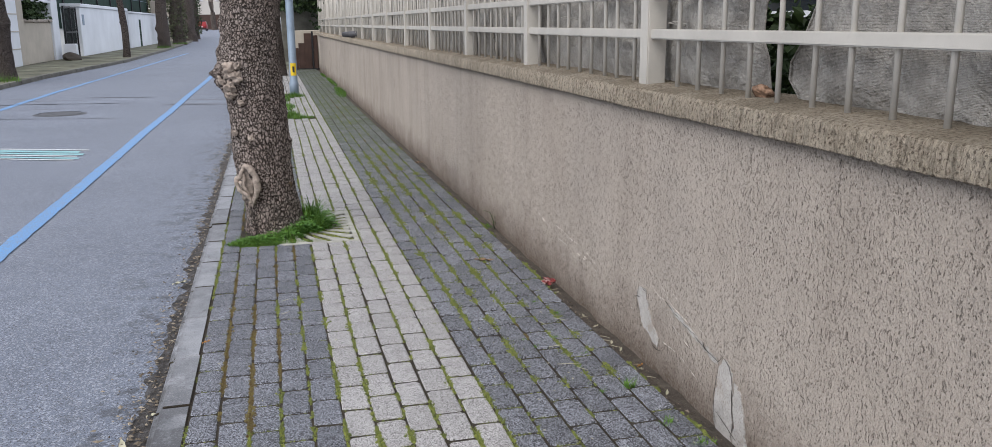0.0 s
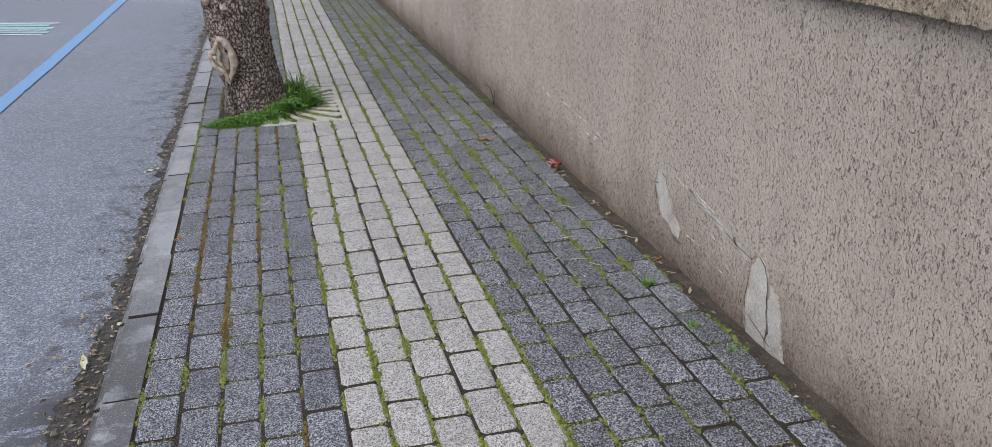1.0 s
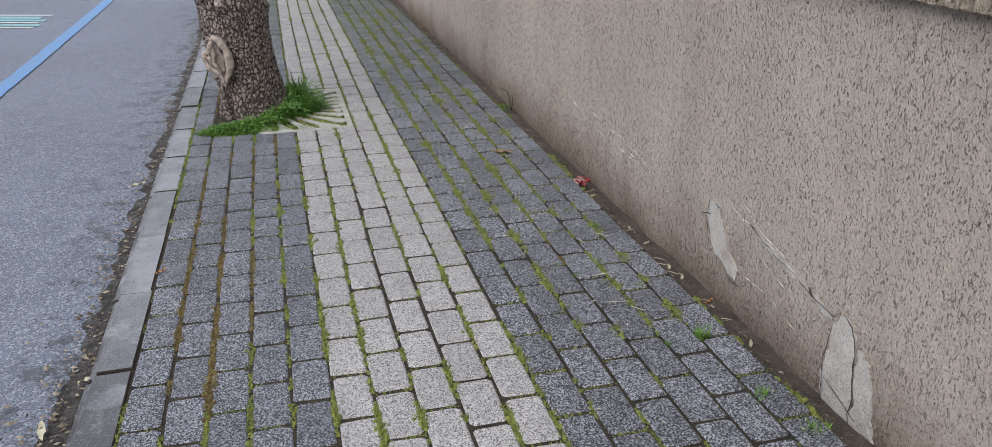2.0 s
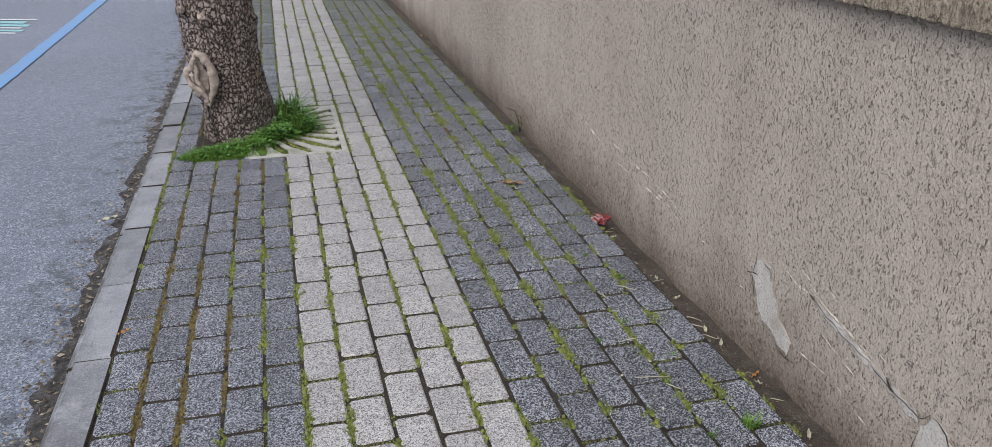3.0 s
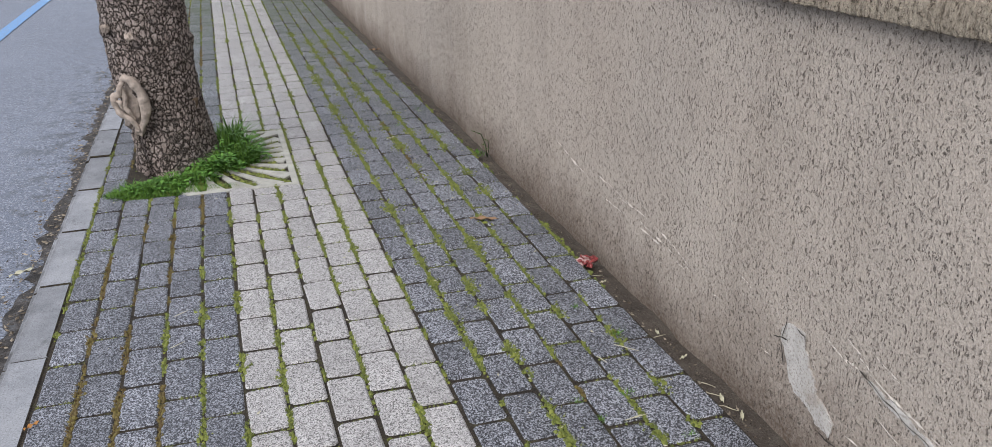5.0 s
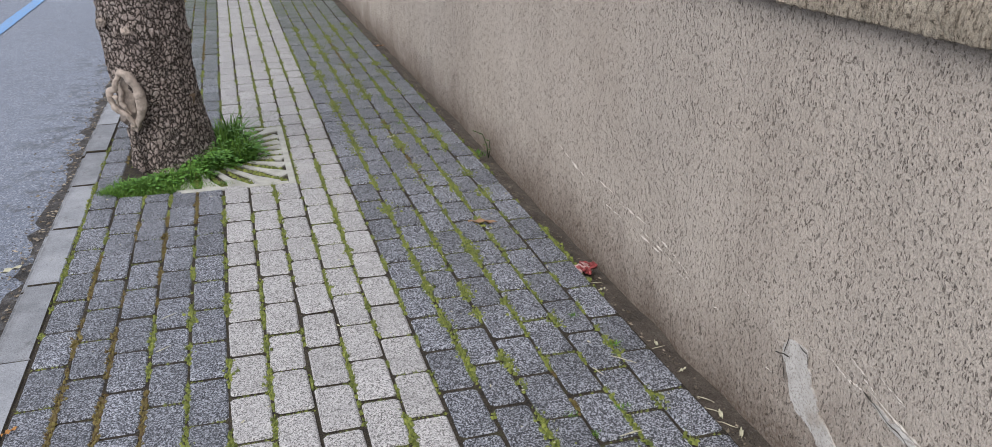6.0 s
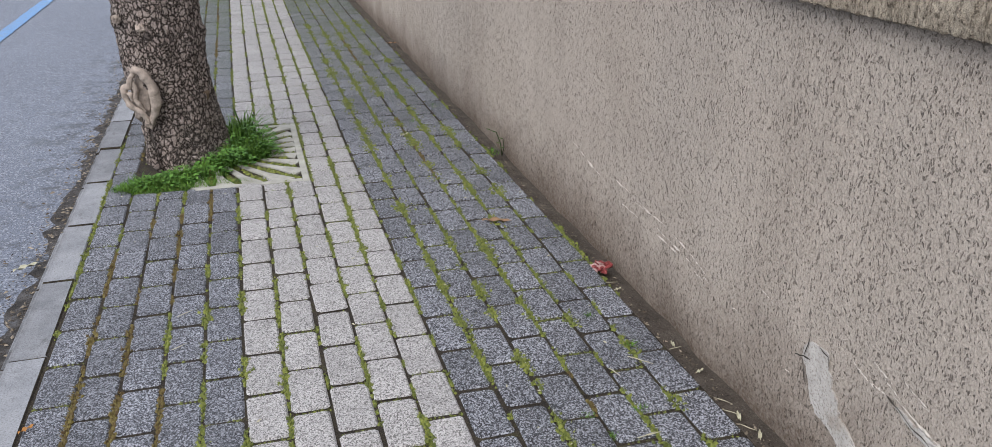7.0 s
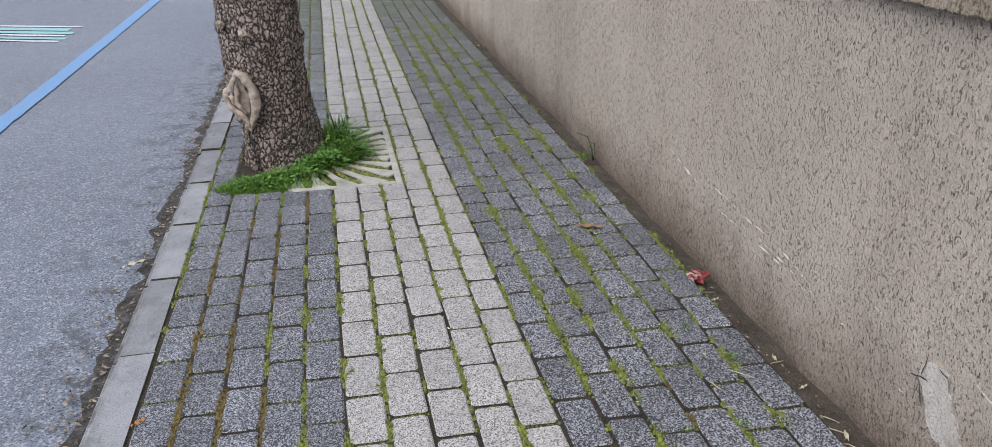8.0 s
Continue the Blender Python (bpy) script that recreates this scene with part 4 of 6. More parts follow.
lip("scar_fold", [(-0.058, -0.008, 0.020), (-0.044, -0.014, 0.008), (-0.034, -0.010, -0.02)], [0.008, 0.011, 0.007], "pale fold of wood inside the scar", 12)


def gnarl(name, at, size, turn, seed, label):
    bm = bmesh.new()
    bmesh.ops.create_icosphere(bm, subdivisions=4, radius=1)
    for w in bm.verts:
        n_ = w.co.normalized()
        w.co = Vector((n_.x * size[0], n_.y * size[1], n_.z * size[2])) * (1 + 0.55 * noise.noise(n_ * 1.7 + Vector((seed, 0, 0))) + 0.3 * noise.noise(n_ * 4.5 + Vector((0, seed, 0))))
    part(name, bm, M_SCAR, tree, label, True, at=at, turn=turn)


gnarl("scar_heart", (-0.135, -0.135, 0.325), (0.052, 0.02, 0.10), (0, 8, -14), 3, "pale wood inside the healed scar")
for q, (gx, gy, gz, gs) in enumerate(((-0.20, -0.135, 1.04, 0.042), (-0.235, -0.10, 0.99, 0.04), (-0.20, -0.13, 0.945, 0.036), (-0.165, -0.155, 1.0, 0.034), (-0.205, -0.12, 0.89, 0.028), (-0.145, -0.165, 0.84, 0.018), (-0.15, -0.165, 1.07, 0.022), (-0.195, -0.12, 0.65, 0.016), (-0.10, -0.19, 0.62, 0.016))):
    gnarl("burl", (gx, gy, gz), (gs, gs, gs * 1.15), (0, 15 * q, 40 * q), 20 + 3 * q, "knobbly pale bark burl")
gnarl("burl", (-0.118, -0.160, 0.212), (0.022, 0.018, 0.026), (0, 10, 0), 14, "knobbly pale bark burl")
v, f = tube([(-0.15, -0.155, 0.2), (-0.135, -0.165, 0.12), (-0.12, -0.175, 0.05), (-0.10, -0.18, -0.03)], [0.012, 0.015, 0.018, 0.02], 12)
child("root_seam", mesh("root_seam", v, f, M_BARK, True), tree)
bm = block(-0.035, 0.035, -0.01, 0.01, -0.03, 0.03, 0.008, 2)
part("wound", bm, M_HOLLOW, tree, "reddish brown bark wound", True, at=(0.108, -0.085, 0.30), turn=(0, 20, 40))
for q, (dx, dy) in enumerate(((-0.7, 0.3), (0.5, -0.5), (0.2, 0.8))):
    pts = [(-0.2, 0.02, 2.5), (-0.2 + dx * 0.35, dy * 0.35, 2.95), (-0.2 + dx * 0.8, dy * 0.8, 3.5), (-0.2 + dx, dy, 4.3)]
    v, f = tube(pts, [0.1, 0.075, 0.055, 0.03], 12)
    child("limb", mesh("limb", v, f, M_BARK, True), tree)


def grass(name, places, count, h, seed, label, material=None, category="grass"):
    """Blades in patches (x, y, rx, ry, height factor)."""
    r = random.Random(seed)
    verts, faces = [], []
    for _ in range(count):
        x, y, rx, ry, hf = places[r.randrange(len(places))]
        a, q = r.uniform(0, 6.283), math.sqrt(r.random())
        bx, by = x + rx * q * math.cos(a), y + ry * q * math.sin(a)
        hh = h * hf * r.uniform(0.3, 1.15) * (1.1 - 0.5 * q) * (0.65 + 0.7 * abs(wave(bx, by, 3, 16)))
        d = r.uniform(0, 6.283)
        lean = r.uniform(0.1, 1.3) * hh
        wdt = r.uniform(0.0012, 0.0028) * (1 + hh * 4)
        ox, oy = -math.sin(d) * wdt, math.cos(d) * wdt
        k = len(verts)
        for t, ww in ((0, 1.0), (0.45, 0.9), (0.8, 0.5)):
            px, py, pz = bx + math.cos(d) * lean * t * t, by + math.sin(d) * lean * t * t, -0.01 + hh * (t - 0.25 * t * t * lean / hh)
            verts += [(px + ox * ww, py + oy * ww, pz), (px - ox * ww, py - oy * ww, pz)]
        verts.append((bx + math.cos(d) * lean, by + math.sin(d) * lean, -0.01 + hh * (1 - 0.25 * lean / hh)))
        faces += [(k, k + 1, k + 3, k + 2), (k + 2, k + 3, k + 5, k + 4), (k + 4, k + 5, k + 6)]
    return tagged(new(name, mesh(name, verts, faces, material or M_GRASS)), label, category, kind="stuff")


grass("grass", [(0.20, 5.94, 0.10, 0.17, 1.4), (0.20, 6.05, 0.08, 0.2, 1.7), (0.12, 5.76, 0.13, 0.08, 0.85), (0.19, 5.85, 0.10, 0.1, 1.0), (-0.02, 5.62, 0.16, 0.08, 0.6), (-0.16, 5.56, 0.16, 0.08, 0.55), (-0.25, 5.52, 0.09, 0.05, 0.4), (-0.02, 5.50, 0.16, 0.05, 0.35), (0.25, 5.86, 0.08, 0.1, 1.1), (-0.08, 5.53, 0.22, 0.06, 0.4), (-0.12, 5.475, 0.2, 0.035, 0.3), (0.05, 5.47, 0.1, 0.03, 0.25)], 12500, 0.115, 11, "bright green grass round the tree foot")
grass("grass", [(0.16, 5.5, 0.1, 0.03, 0.25), (0.33, 13.0, 0.24, 0.16, 0.8), (0.22, 13.3, 0.14, 0.25, 1.3), (0.24, 14.7, 0.1, 0.5, 1.0), (0.38, 16.9, 0.2, 0.25, 1.1), (0.2, 16.2, 0.1, 0.5, 1.0)], 3600, 0.12, 12, "green grass in far tree pits")
grass("grass", [(1.31, 18.0, 0.09, 1.1, 1.0), (1.25, 17.2, 0.09, 0.9, 0.7), (1.34, 21, 0.06, 1.6, 0.9), (1.3, 23.6, 0.05, 0.9, 0.7)], 3000, 0.10, 13, "grass growing along the wall foot")

def rosettes(name, places, count, size, seed, label):
    """Small notched leaves on short stalks, in mounds (x, y, rx, ry, height)."""
    r = random.Random(seed)
    verts, faces = [], []
    for _ in range(count):
        x, y, rx, ry, hh = places[r.randrange(len(places))]
        a, q = r.uniform(0, 6.283), math.sqrt(r.random())
        px, py = x + rx * q * math.cos(a), y + ry * q * math.sin(a)
        z = hh * (1 - 0.75 * q * q) * r.uniform(0.35, 1.1)
        d = Vector((math.cos(a) + r.gauss(0, 0.8), math.sin(a) + r.gauss(0, 0.8), r.uniform(-0.1, 0.6))).normalized()
        u = d.cross(Vector((0, 0, 1)))
        if u.length < 0.05:
            continue
        u.normalize()
        s_ = size * r.uniform(0.6, 1.4)
        up = u.cross(d) * s_
        p = Vector((px, py, z))
        k = len(verts)
        verts += [p, p + d * s_ * 0.4 + u * s_ * 0.36 + up * 0.10, p + d * s_ * 0.8 + u * s_ * 0.26 + up * 0.06, p + d * s_ - up * 0.08, p + d * s_ * 0.8 - u * s_ * 0.26 + up * 0.06, p + d * s_ * 0.4 - u * s_ * 0.36 + up * 0.10, p + d * s_ * 0.55]
        faces += [(k + 6, k + i, k + i + 1) for i in range(5)] + [(k + 6, k + 5, k)]
    return tagged(new(name, mesh(name, verts, faces, M_WEED)), label, "weeds", kind="stuff")


rosettes("weeds", [(0.21, 5.90, 0.13, 0.16, 0.13), (0.26, 6.0, 0.10, 0.16, 0.13), (0.13, 5.73, 0.13, 0.09, 0.07), (0.16, 5.70, 0.09, 0.07, 0.085), (-0.02, 5.60, 0.16, 0.08, 0.05), (-0.14, 5.55, 0.14, 0.07, 0.035), (0.30, 5.84, 0.07, 0.08, 0.07)], 1150, 0.018, 61, "small broad leaved weeds round the tree foot")

# ---- tree grate of cast concrete, with radial slots ----
GX0, GX1, GY0, GY1 = -0.02, 0.470, 5.415, 6.345
grate = thing("tree_grate", (0, 0, 0), "cast concrete tree grate with mossy radial slots", "tree grate")


def to_edge(a, inset):
    """How far a ray from the trunk runs to the grate's inner rim."""
    dx, dy = math.cos(a), math.sin(a)
    q = [9.0]
    if dx > 1e-6:
        q.append((GX1 - inset - 0.03) / dx)
    if dx < -1e-6:
        q.append((GX0 + 0.002 - 0.03) / dx)
    if dy > 1e-6:
        q.append((GY1 - inset - 5.93) / dy)
    if dy < -1e-6:
        q.append((GY0 + inset - 5.93) / dy)
    return min(q)


def spoke(a, half):
    bm = bmesh.new()
    r0, r1 = 0.235, to_edge(a, 0.029)
    ring_ = []
    for r, w in ((r0, half * 0.9), (r1 * 0.6 + r0 * 0.4, half * 1.15), (r1, half * 1.1 + 0.0535 * r1)):
        for s in (-1, 1):
            for z in (-0.012, 0.003):
                px = 0.03 + r * math.cos(a) - s * w * math.sin(a)
                py = 5.93 + r * math.sin(a) + s * w * math.cos(a)
                ring_.append(bm.verts.new((px, py, z + 0.001 * wave(px, py, 0, 30))))
    for i in (0, 4):
        b = ring_[i:i + 8]
        for q in ((0, 1, 5, 4), (2, 6, 7, 3), (1, 3, 7, 5), (0, 4, 6, 2)):
            bm.faces.new([b[k] for k in q])
    bm.faces.new([ring_[k] for k in (0, 2, 3, 1)])
    bm.faces.new([ring_[k] for k in (8, 9, 11, 10)])
    bmesh.ops.bevel(bm, geom=bm.edges[:], offset=0.002, segments=1, affect="EDGES")
    return bm


for i in range(18):
    a = radians(-116 + 12.2 * i)
    part("spoke", spoke(a, 0.0135), M_GRATE, grate)
for x0, x1, y0, y1 in ((GX1 - 0.03, GX1, GY0, GY1), (0.0, GX1 - 0.0305, GY0 + 0.01, GY0 + 0.04), (0.10, GX1 - 0.0305, GY1 - 0.04, GY1 - 0.01)):
    part("rim", block(x0, x1, y0, y1, -0.012, 0.003, 0.003), M_GRATE, grate)


def moss_mesh(name, spots, material, label, seed):
    """Low rough cushions and short sprigs at (x, y, radius, z)."""
    r = random.Random(seed)
    verts, faces = [], []
    for x, y, s, z in spots:
        k = len(verts)
        h = s * r.uniform(0.4, 0.9)
        turn = r.uniform(0, 6.28)
        for q in range(5):
            a = turn + q * 1.2566
            rr = s * r.uniform(0.65, 1.25)
            verts.append((x + rr * math.cos(a), y + 1.25 * rr * math.sin(a), z - 0.002))
        for q in range(3):
            a = turn + q * 2.09 + 0.5
            verts.append((x + 0.5 * s * math.cos(a), y + 0.5 * s * math.sin(a), z + h * r.uniform(0.5, 1.1)))
        faces += [(k + 5, k + 6, k + 7), (k, k + 1, k + 5), (k + 1, k + 6, k + 5), (k + 1, k + 2, k + 6), (k + 2, k + 3, k + 6), (k + 3, k + 7, k + 6), (k + 3, k + 4, k + 7), (k + 4, k + 5, k + 7), (k + 4, k, k + 5)]
        if r.random() < 0.6:
            for q in range(3):
                j = len(verts)
                a = r.uniform(0, 6.28)
                tx, ty, tz = x + s * 1.7 * math.cos(a), y + s * 1.7 * math.sin(a), z + h * r.uniform(1.2, 3.0)
                verts += [(x - 0.0012 * math.sin(a), y + 0.0012 * math.cos(a), z), (x + 0.0012 * math.sin(a), y - 0.0012 * math.cos(a), z), (tx, ty, tz)]
                faces.append((j, j + 1, j + 2))
    return tagged(new(name, mesh(name, verts, faces, material)), label, "moss", kind="stuff")


spots = []
for i in range(17):
    a = radians(-116 + 12.2 * (i + 0.5))
    r0, r1 = 0.23, to_edge(a, 0.044)
    for q in range(int((r1 - r0) / 0.005)):
        r_ = r0 + (r1 - r0) * rng.random()
        if wave(r_ * 6, i * 3.3) > -0.5:
            spots.append((0.03 + r_ * math.cos(a) + rng.gauss(0, 0.004), 5.93 + r_ * math.sin(a) + rng.gauss(0, 0.004), rng.uniform(0.006, 0.013), -0.004))
for _ in range(90):
    spots.append((GX1 + 0.006 + rng.gauss(0, 0.006), rng.uniform(GY0, GY1), rng.uniform(0.004, 0.01), -0.004))
for _ in range(160):
    spots.append((rng.uniform(0.08, GX1), GY1 + rng.gauss(0, 0.008), rng.uniform(0.004, 0.01), -0.004))
for _ in range(700):
    x = rng.uniform(-0.3, 0.25)
    spots.append((x, 5.455 + 0.04 * rng.random() + max(0, -x) * 0.12, rng.uniform(0.004, 0.01), -0.006))
moss_mesh("moss", spots, M_MOSS, "yellow green moss in the grate slots", 4)

# ---- paving: three bands of small concrete pavers ----
PHASE = [0.77, 0.37, 0.90, 0.43, 0.875, 0.345, 0.80, 0.27, 0.78, 0.27, 0.72, 0.21, 0.78, 0.175, 0.635, 0.97]
BANDS = (("pavement_kerb_band", 0, 5, M_WORN, M_WORN_FAR, "band of dark speckled concrete pavers with mossy joints"),
         ("pavement_pale_band", 5, 10, M_LIGHT, M_LIGHT_FAR, "pale grey band of concrete pavers with mossy joints"),
         ("pavement_wall_band", 10, 16, M_DARK, M_DARK_FAR, "wide band of dark speckled pavers beside wall"))


def column_x(c, y):
    """The joint lines wander a little."""
    return PAVE_X0 + PITCH_X * c + 0.005 * wave(c * 0.35, y, 2, 0.8)


def paver_shape(seed, hx, hy):
    """A block with rounded corners and worn top edges: three rings of eight."""
    r = random.Random(seed)
    verts = []
    nudge = [(r.uniform(-0.0018, 0.0018), r.uniform(-0.0018, 0.0018)) for _ in range(4)]
    corner = [r.uniform(0.006, 0.012) for _ in range(4)]
    tip = [r.uniform(-0.0006, 0.0006) for _ in range(4)]
    for inset, z in ((0, -0.024), (0.0016, -0.0040), (0.0066, 0.0)):
        for q, (sx, sy) in enumerate(((-1, -1), (1, -1), (1, 1), (-1, 1))):
            x, y, k = sx * (hx - inset) + nudge[q][0], sy * (hy - inset) + nudge[q][1], corner[q]
            ends = [(x, y - sy * k), (x - sx * k, y)]
            for px, py in (ends if q % 2 == 0 else ends[::-1]):
                verts.append((px, py, z + (tip[q] if z == 0 else 0)))
    faces = [(8 * q + i, 8 * q + (i + 1) % 8, 8 * q + 8 + (i + 1) % 8, 8 * q + 8 + i) for q in range(2) for i in range(8)]
    faces.append(tuple(range(16, 24)))
    return verts, faces


def soiled(me):
    """Soil clings to the faces down in the joints: the first eight of every seventeen."""
    me.materials.append(M_SOIL)
    me.polygons.foreach_set("material_index", [1 if i % 17 < 8 else 0 for i in range(len(me.polygons))])
    return me


HX, HY = PITCH_X / 2 - 0.0028, PITCH_Y / 2 - 0.0042
SHAPES = [paver_shape(q, HX, HY) for q in range(10)]


def covered(x, y):
    """Where the grate and the tree pit leave no pavers."""
    return (GX0 - 0.2 < x < GX1 - 0.02 and GY0 + 0.04 < y < GY1 - 0.04) or (-0.24 < x < GX0 and 5.66 < y < 6.3) or (0.1 < x < 0.4 and 16.6 < y < 17.6) or (0.1 < x < 0.55 and 12.85 < y < 13.15)


for name, c0, c1, near, far, label in BANDS:
    band = thing(name, (0, 0, 0), label, "paving", kind="structure")
    meshes = [soiled(mesh("paver", *s, near)) for s in SHAPES]
    singles, fv, ff = 0, [], []
    for row in range(-19, 134):
        for c in range(c0, c1):
            y = (row + PHASE[c] + 0.5) * PITCH_Y
            x = (column_x(c, y) + column_x(c + 1, y)) / 2
            if y > WALK_END - 0.12:
                continue
            if covered(x, y):
                left_over = GY0 + 0.035 - (y - PITCH_Y / 2)
                if 0.03 < left_over < PITCH_Y:
                    cut = child("paver", meshes[(c + row) % 10], band, at=(x, y - PITCH_Y / 2 + left_over / 2, 0.0))
                    cut.scale = (1, left_over / PITCH_Y, 1)
                continue
            dz = 0.002 * wave(c, y, 1, 0.9) + rng.uniform(-0.0013, 0.0013)
            if rng.random() < 0.015:
                dz -= 0.002
            tx, ty, tz = rng.uniform(-0.4, 0.4), rng.uniform(-0.8, 0.8), rng.uniform(-1.0, 1.0)
            if 1.4 < y and singles < 300:
                singles += 1
                child("paver", meshes[rng.randrange(10)], band, at=(x, y, dz), turn=(tx, ty, tz))
            else:
                sv, sf = SHAPES[rng.randrange(10)]
                m = pose(x, y, dz, tx, ty, tz)
                k = len(fv)
                fv += [m @ Vector(p) for p in sv]
                ff += [tuple(k + i for i in q) for q in sf]
    rest = child("far_pavers", soiled(mesh("far_pavers", fv, ff, far)), band)
    rest["kind"] = "stuff"

# moss in the joints, thick in some runs and gone in others
spots, dry = [], []
for c in range(0, 17):
    base = 0.06 if 1 <= c <= 4 else -0.06 if c in (0, 5) else 0.13 if 6 <= c <= 9 else 0.12 if c == 10 else 0.13 if c <= 14 else -0.1
    y = 1.4
    while y < 18:
        y += rng.uniform(0.012, 0.045) * (1 + max(0, y - 8) * 0.1)
        amount = base - (0.24 - 0.12 * max(0.0, y - 3.4) if c > 10 and y < 4.4 else -0.06 if c > 10 and y < 7 else 0.0) - (0.06 * min(5, y - 8) if c > 10 and y > 8 else 0.0) + 0.5 * wave(c * 1.7, y, 4, 0.6) + 0.4 * wave(c * 3.1, y, 9, 2.2) + 0.95 * wave(c * 7.3, y, 13, 9) + 0.15 * rng.uniform(-1, 1)
        if amount < 0 or covered(column_x(c, y), y):
            continue
        span, side = rng.uniform(0.005, 0.014) * (1 + amount), 0.0022 + 0.010 * min(0.7, amount) * rng.random() ** 1.6
        lo = dry if (c in (1, 2, 3, 4, 13) and wave(c, y, 17, 1.2) > 0.05) else spots
        for _q in range(int(6 + 22 * min(0.8, amount))):
            dx = rng.gauss(0, side)
            lo.append((column_x(c, y) + dx, y + rng.gauss(0, span), rng.uniform(0.0025, 0.0062) * (1 + 0.5 * min(0.6, amount)), -0.004 if abs(dx) < 0.004 else -0.0005))
for c in range(0, 16):
    for row in range(7, 60):
        y = (row + PHASE[c]) * PITCH_Y
        amount = (0.1 if c > 10 else 0.04) + 0.5 * wave(c * 2.3, y, 6, 1.1) + 0.3 * wave(c * 4, y, 7, 5)
        if amount > 0.02:
            for _ in range(int(26 * min(1, amount * 3))):
                spots.append((column_x(c, y) + rng.uniform(0.004, PITCH_X - 0.004), y + rng.gauss(0, 0.0022), rng.uniform(0.0025, 0.0052), -0.0055))
# spread tufts near the wall, beyond the bend of the joints
for _ in range(330):
    c, y0 = rng.randrange(11, 16), rng.uniform(3.0, 9.5)
    if wave(c, y0, 30, 1.0) < -0.05:
        continue
    wide = rng.uniform(0.5, 1.6) * (1.25 if y0 > 5 else 0.8)
    for _q in range(int(rng.randrange(14, 34) * wide)):
        spots.append((column_x(c, y0) + rng.gauss(0, 0.010 * wide), y0 + rng.gauss(0, 0.022 * wide), rng.uniform(0.003, 0.008), -0.0005))
moss_mesh("moss", spots, M_MOSS, "yellow green moss in the paver joints", 5)
moss_mesh("moss", dry, M_DRYMOSS, "brownish dry moss in the paver joints", 6)
tufts = [(1.205, 3.756, 0.022, 0.016, 0.5), (1.104, 3.47, 0.016, 0.014, 0.45), (0.974, 3.48, 0.02, 0.012, 0.35), (1.003, 3.385, 0.014, 0.02, 0.4), (1.17, 3.256, 0.025, 0.01, 0.35), (1.104, 3.13, 0.016, 0.014, 0.4), (1.205, 2.898, 0.024, 0.016, 0.75), (1.069, 2.962, 0.02, 0.012, 0.4), (1.106, 2.885, 0.016, 0.018, 0.45), (1.22, 2.58, 0.03, 0.02, 0.7), (1.27, 2.42, 0.045, 0.02, 0.6), (1.10, 7.3, 0.05, 0.05, 0.4), (1.22, 6.9, 0.05, 0.08, 0.45), (1.06, 6.2, 0.03, 0.05, 0.4), (1.2, 6.0, 0.04, 0.06, 0.4), (0.85, 5.3, 0.02, 0.03, 0.35), (1.33, 5.6, 0.03, 0.05, 0.5), (1.16, 3.95, 0.02, 0.02, 0.4), (1.24, 5.95, 0.05, 0.05, 0.5), (1.14, 6.35, 0.05, 0.06, 0.45), (1.25, 6.5, 0.04, 0.08, 0.5), (1.08, 6.8, 0.04, 0.05, 0.45)]
grass("weeds", tufts, 1300, 0.06, 21, "small green weeds between pavers", M_GRASS, "weeds")

# ---- litter ----
def leaf_thing(x, y, z, length, turn, colour, label, curl=0.3):
    verts, faces = [], []
    n = 9
    for i in range(n):
        t = i / (n - 1)
        w = 0.26 * length * math.sin(math.pi * min(1, t * 0.96 + 0.04)) ** 0.8 * (1 + 0.1 * math.sin(i * 2.6))
        for s in (-1, 0, 1):
            verts.append(((t - 0.5) * length, s * w * 0.5, abs(s) * w * curl + 0.12 * length * (t - 0.5) ** 2 + 0.004 * math.sin(i * 1.9 + s)))
    for i in range(n - 1):
        for s in (0, 1):
            faces.append((i * 3 + s, i * 3 + 3 + s, i * 3 + 4 + s, i * 3 + 1 + s))
    ob = new("dead_leaf", mesh("dead_leaf", verts, faces, colour, True))
    ob.matrix_basis = pose(x, y, z, rng.uniform(-12, 12), rng.uniform(-8, 8), turn)
    return tagged(ob, label, "leaf", "fallen leaves")


M_BROWNLEAF = plain("brown_leaf", (0.26, 0.16, 0.09), 0.7, 0, 0.35, 40)
M_PALELEAF = plain("pale_leaf", (0.42, 0.40, 0.29), 0.7, 0, 0.25, 40)
M_ORANGELEAF = plain("orange_leaf", (0.36, 0.17, 0.05), 0.7, 0, 0.35, 40)
leaf_thing(1.10, 4.735, 0.006, 0.11, -12, M_BROWNLEAF, "curled brown dead leaf on dark pavers")
leaf_thing(0.977, 5.966, 0.005, 0.05, 30, M_PALELEAF, "small pale dead leaf on dark pavers")
leaf_thing(1.33, 8.4, 0.0, 0.09, 10, M_BROWNLEAF, "brown dead leaf at the wall foot")
for x, y, s, a in ((1.345, 3.77, 0.035, 80), (1.35, 3.62, 0.03, 20), (1.34, 3.40, 0.04, 70), (1.35, 3.32, 0.038, 60), (1.345, 3.1, 0.03, 110), (1.345, 2.86, 0.04, 60), (1.33, 4.13, 0.03, 20), (1.30, 4.3, 0.05, 5)):
    leaf_thing(x, y, gutter_z(x) + 0.006, s, a, M_PALELEAF, "pale dry leaf scrap in wall foot dirt")
leaf_thing(1.36, 3.142, -0.03, 0.04, 30, M_ORANGELEAF, "orange brown leaf scrap in wall foot dirt")
leaf_thing(-0.338, 3.79, 0.006, 0.04, 40, M_ORANGELEAF, "orange leaf caught on the kerb edge")
leaf_thing(-0.55, 4.90, ROAD_Z + 0.034, 0.09, 40, M_PALELEAF, "pale dead leaf on asphalt beside kerb")
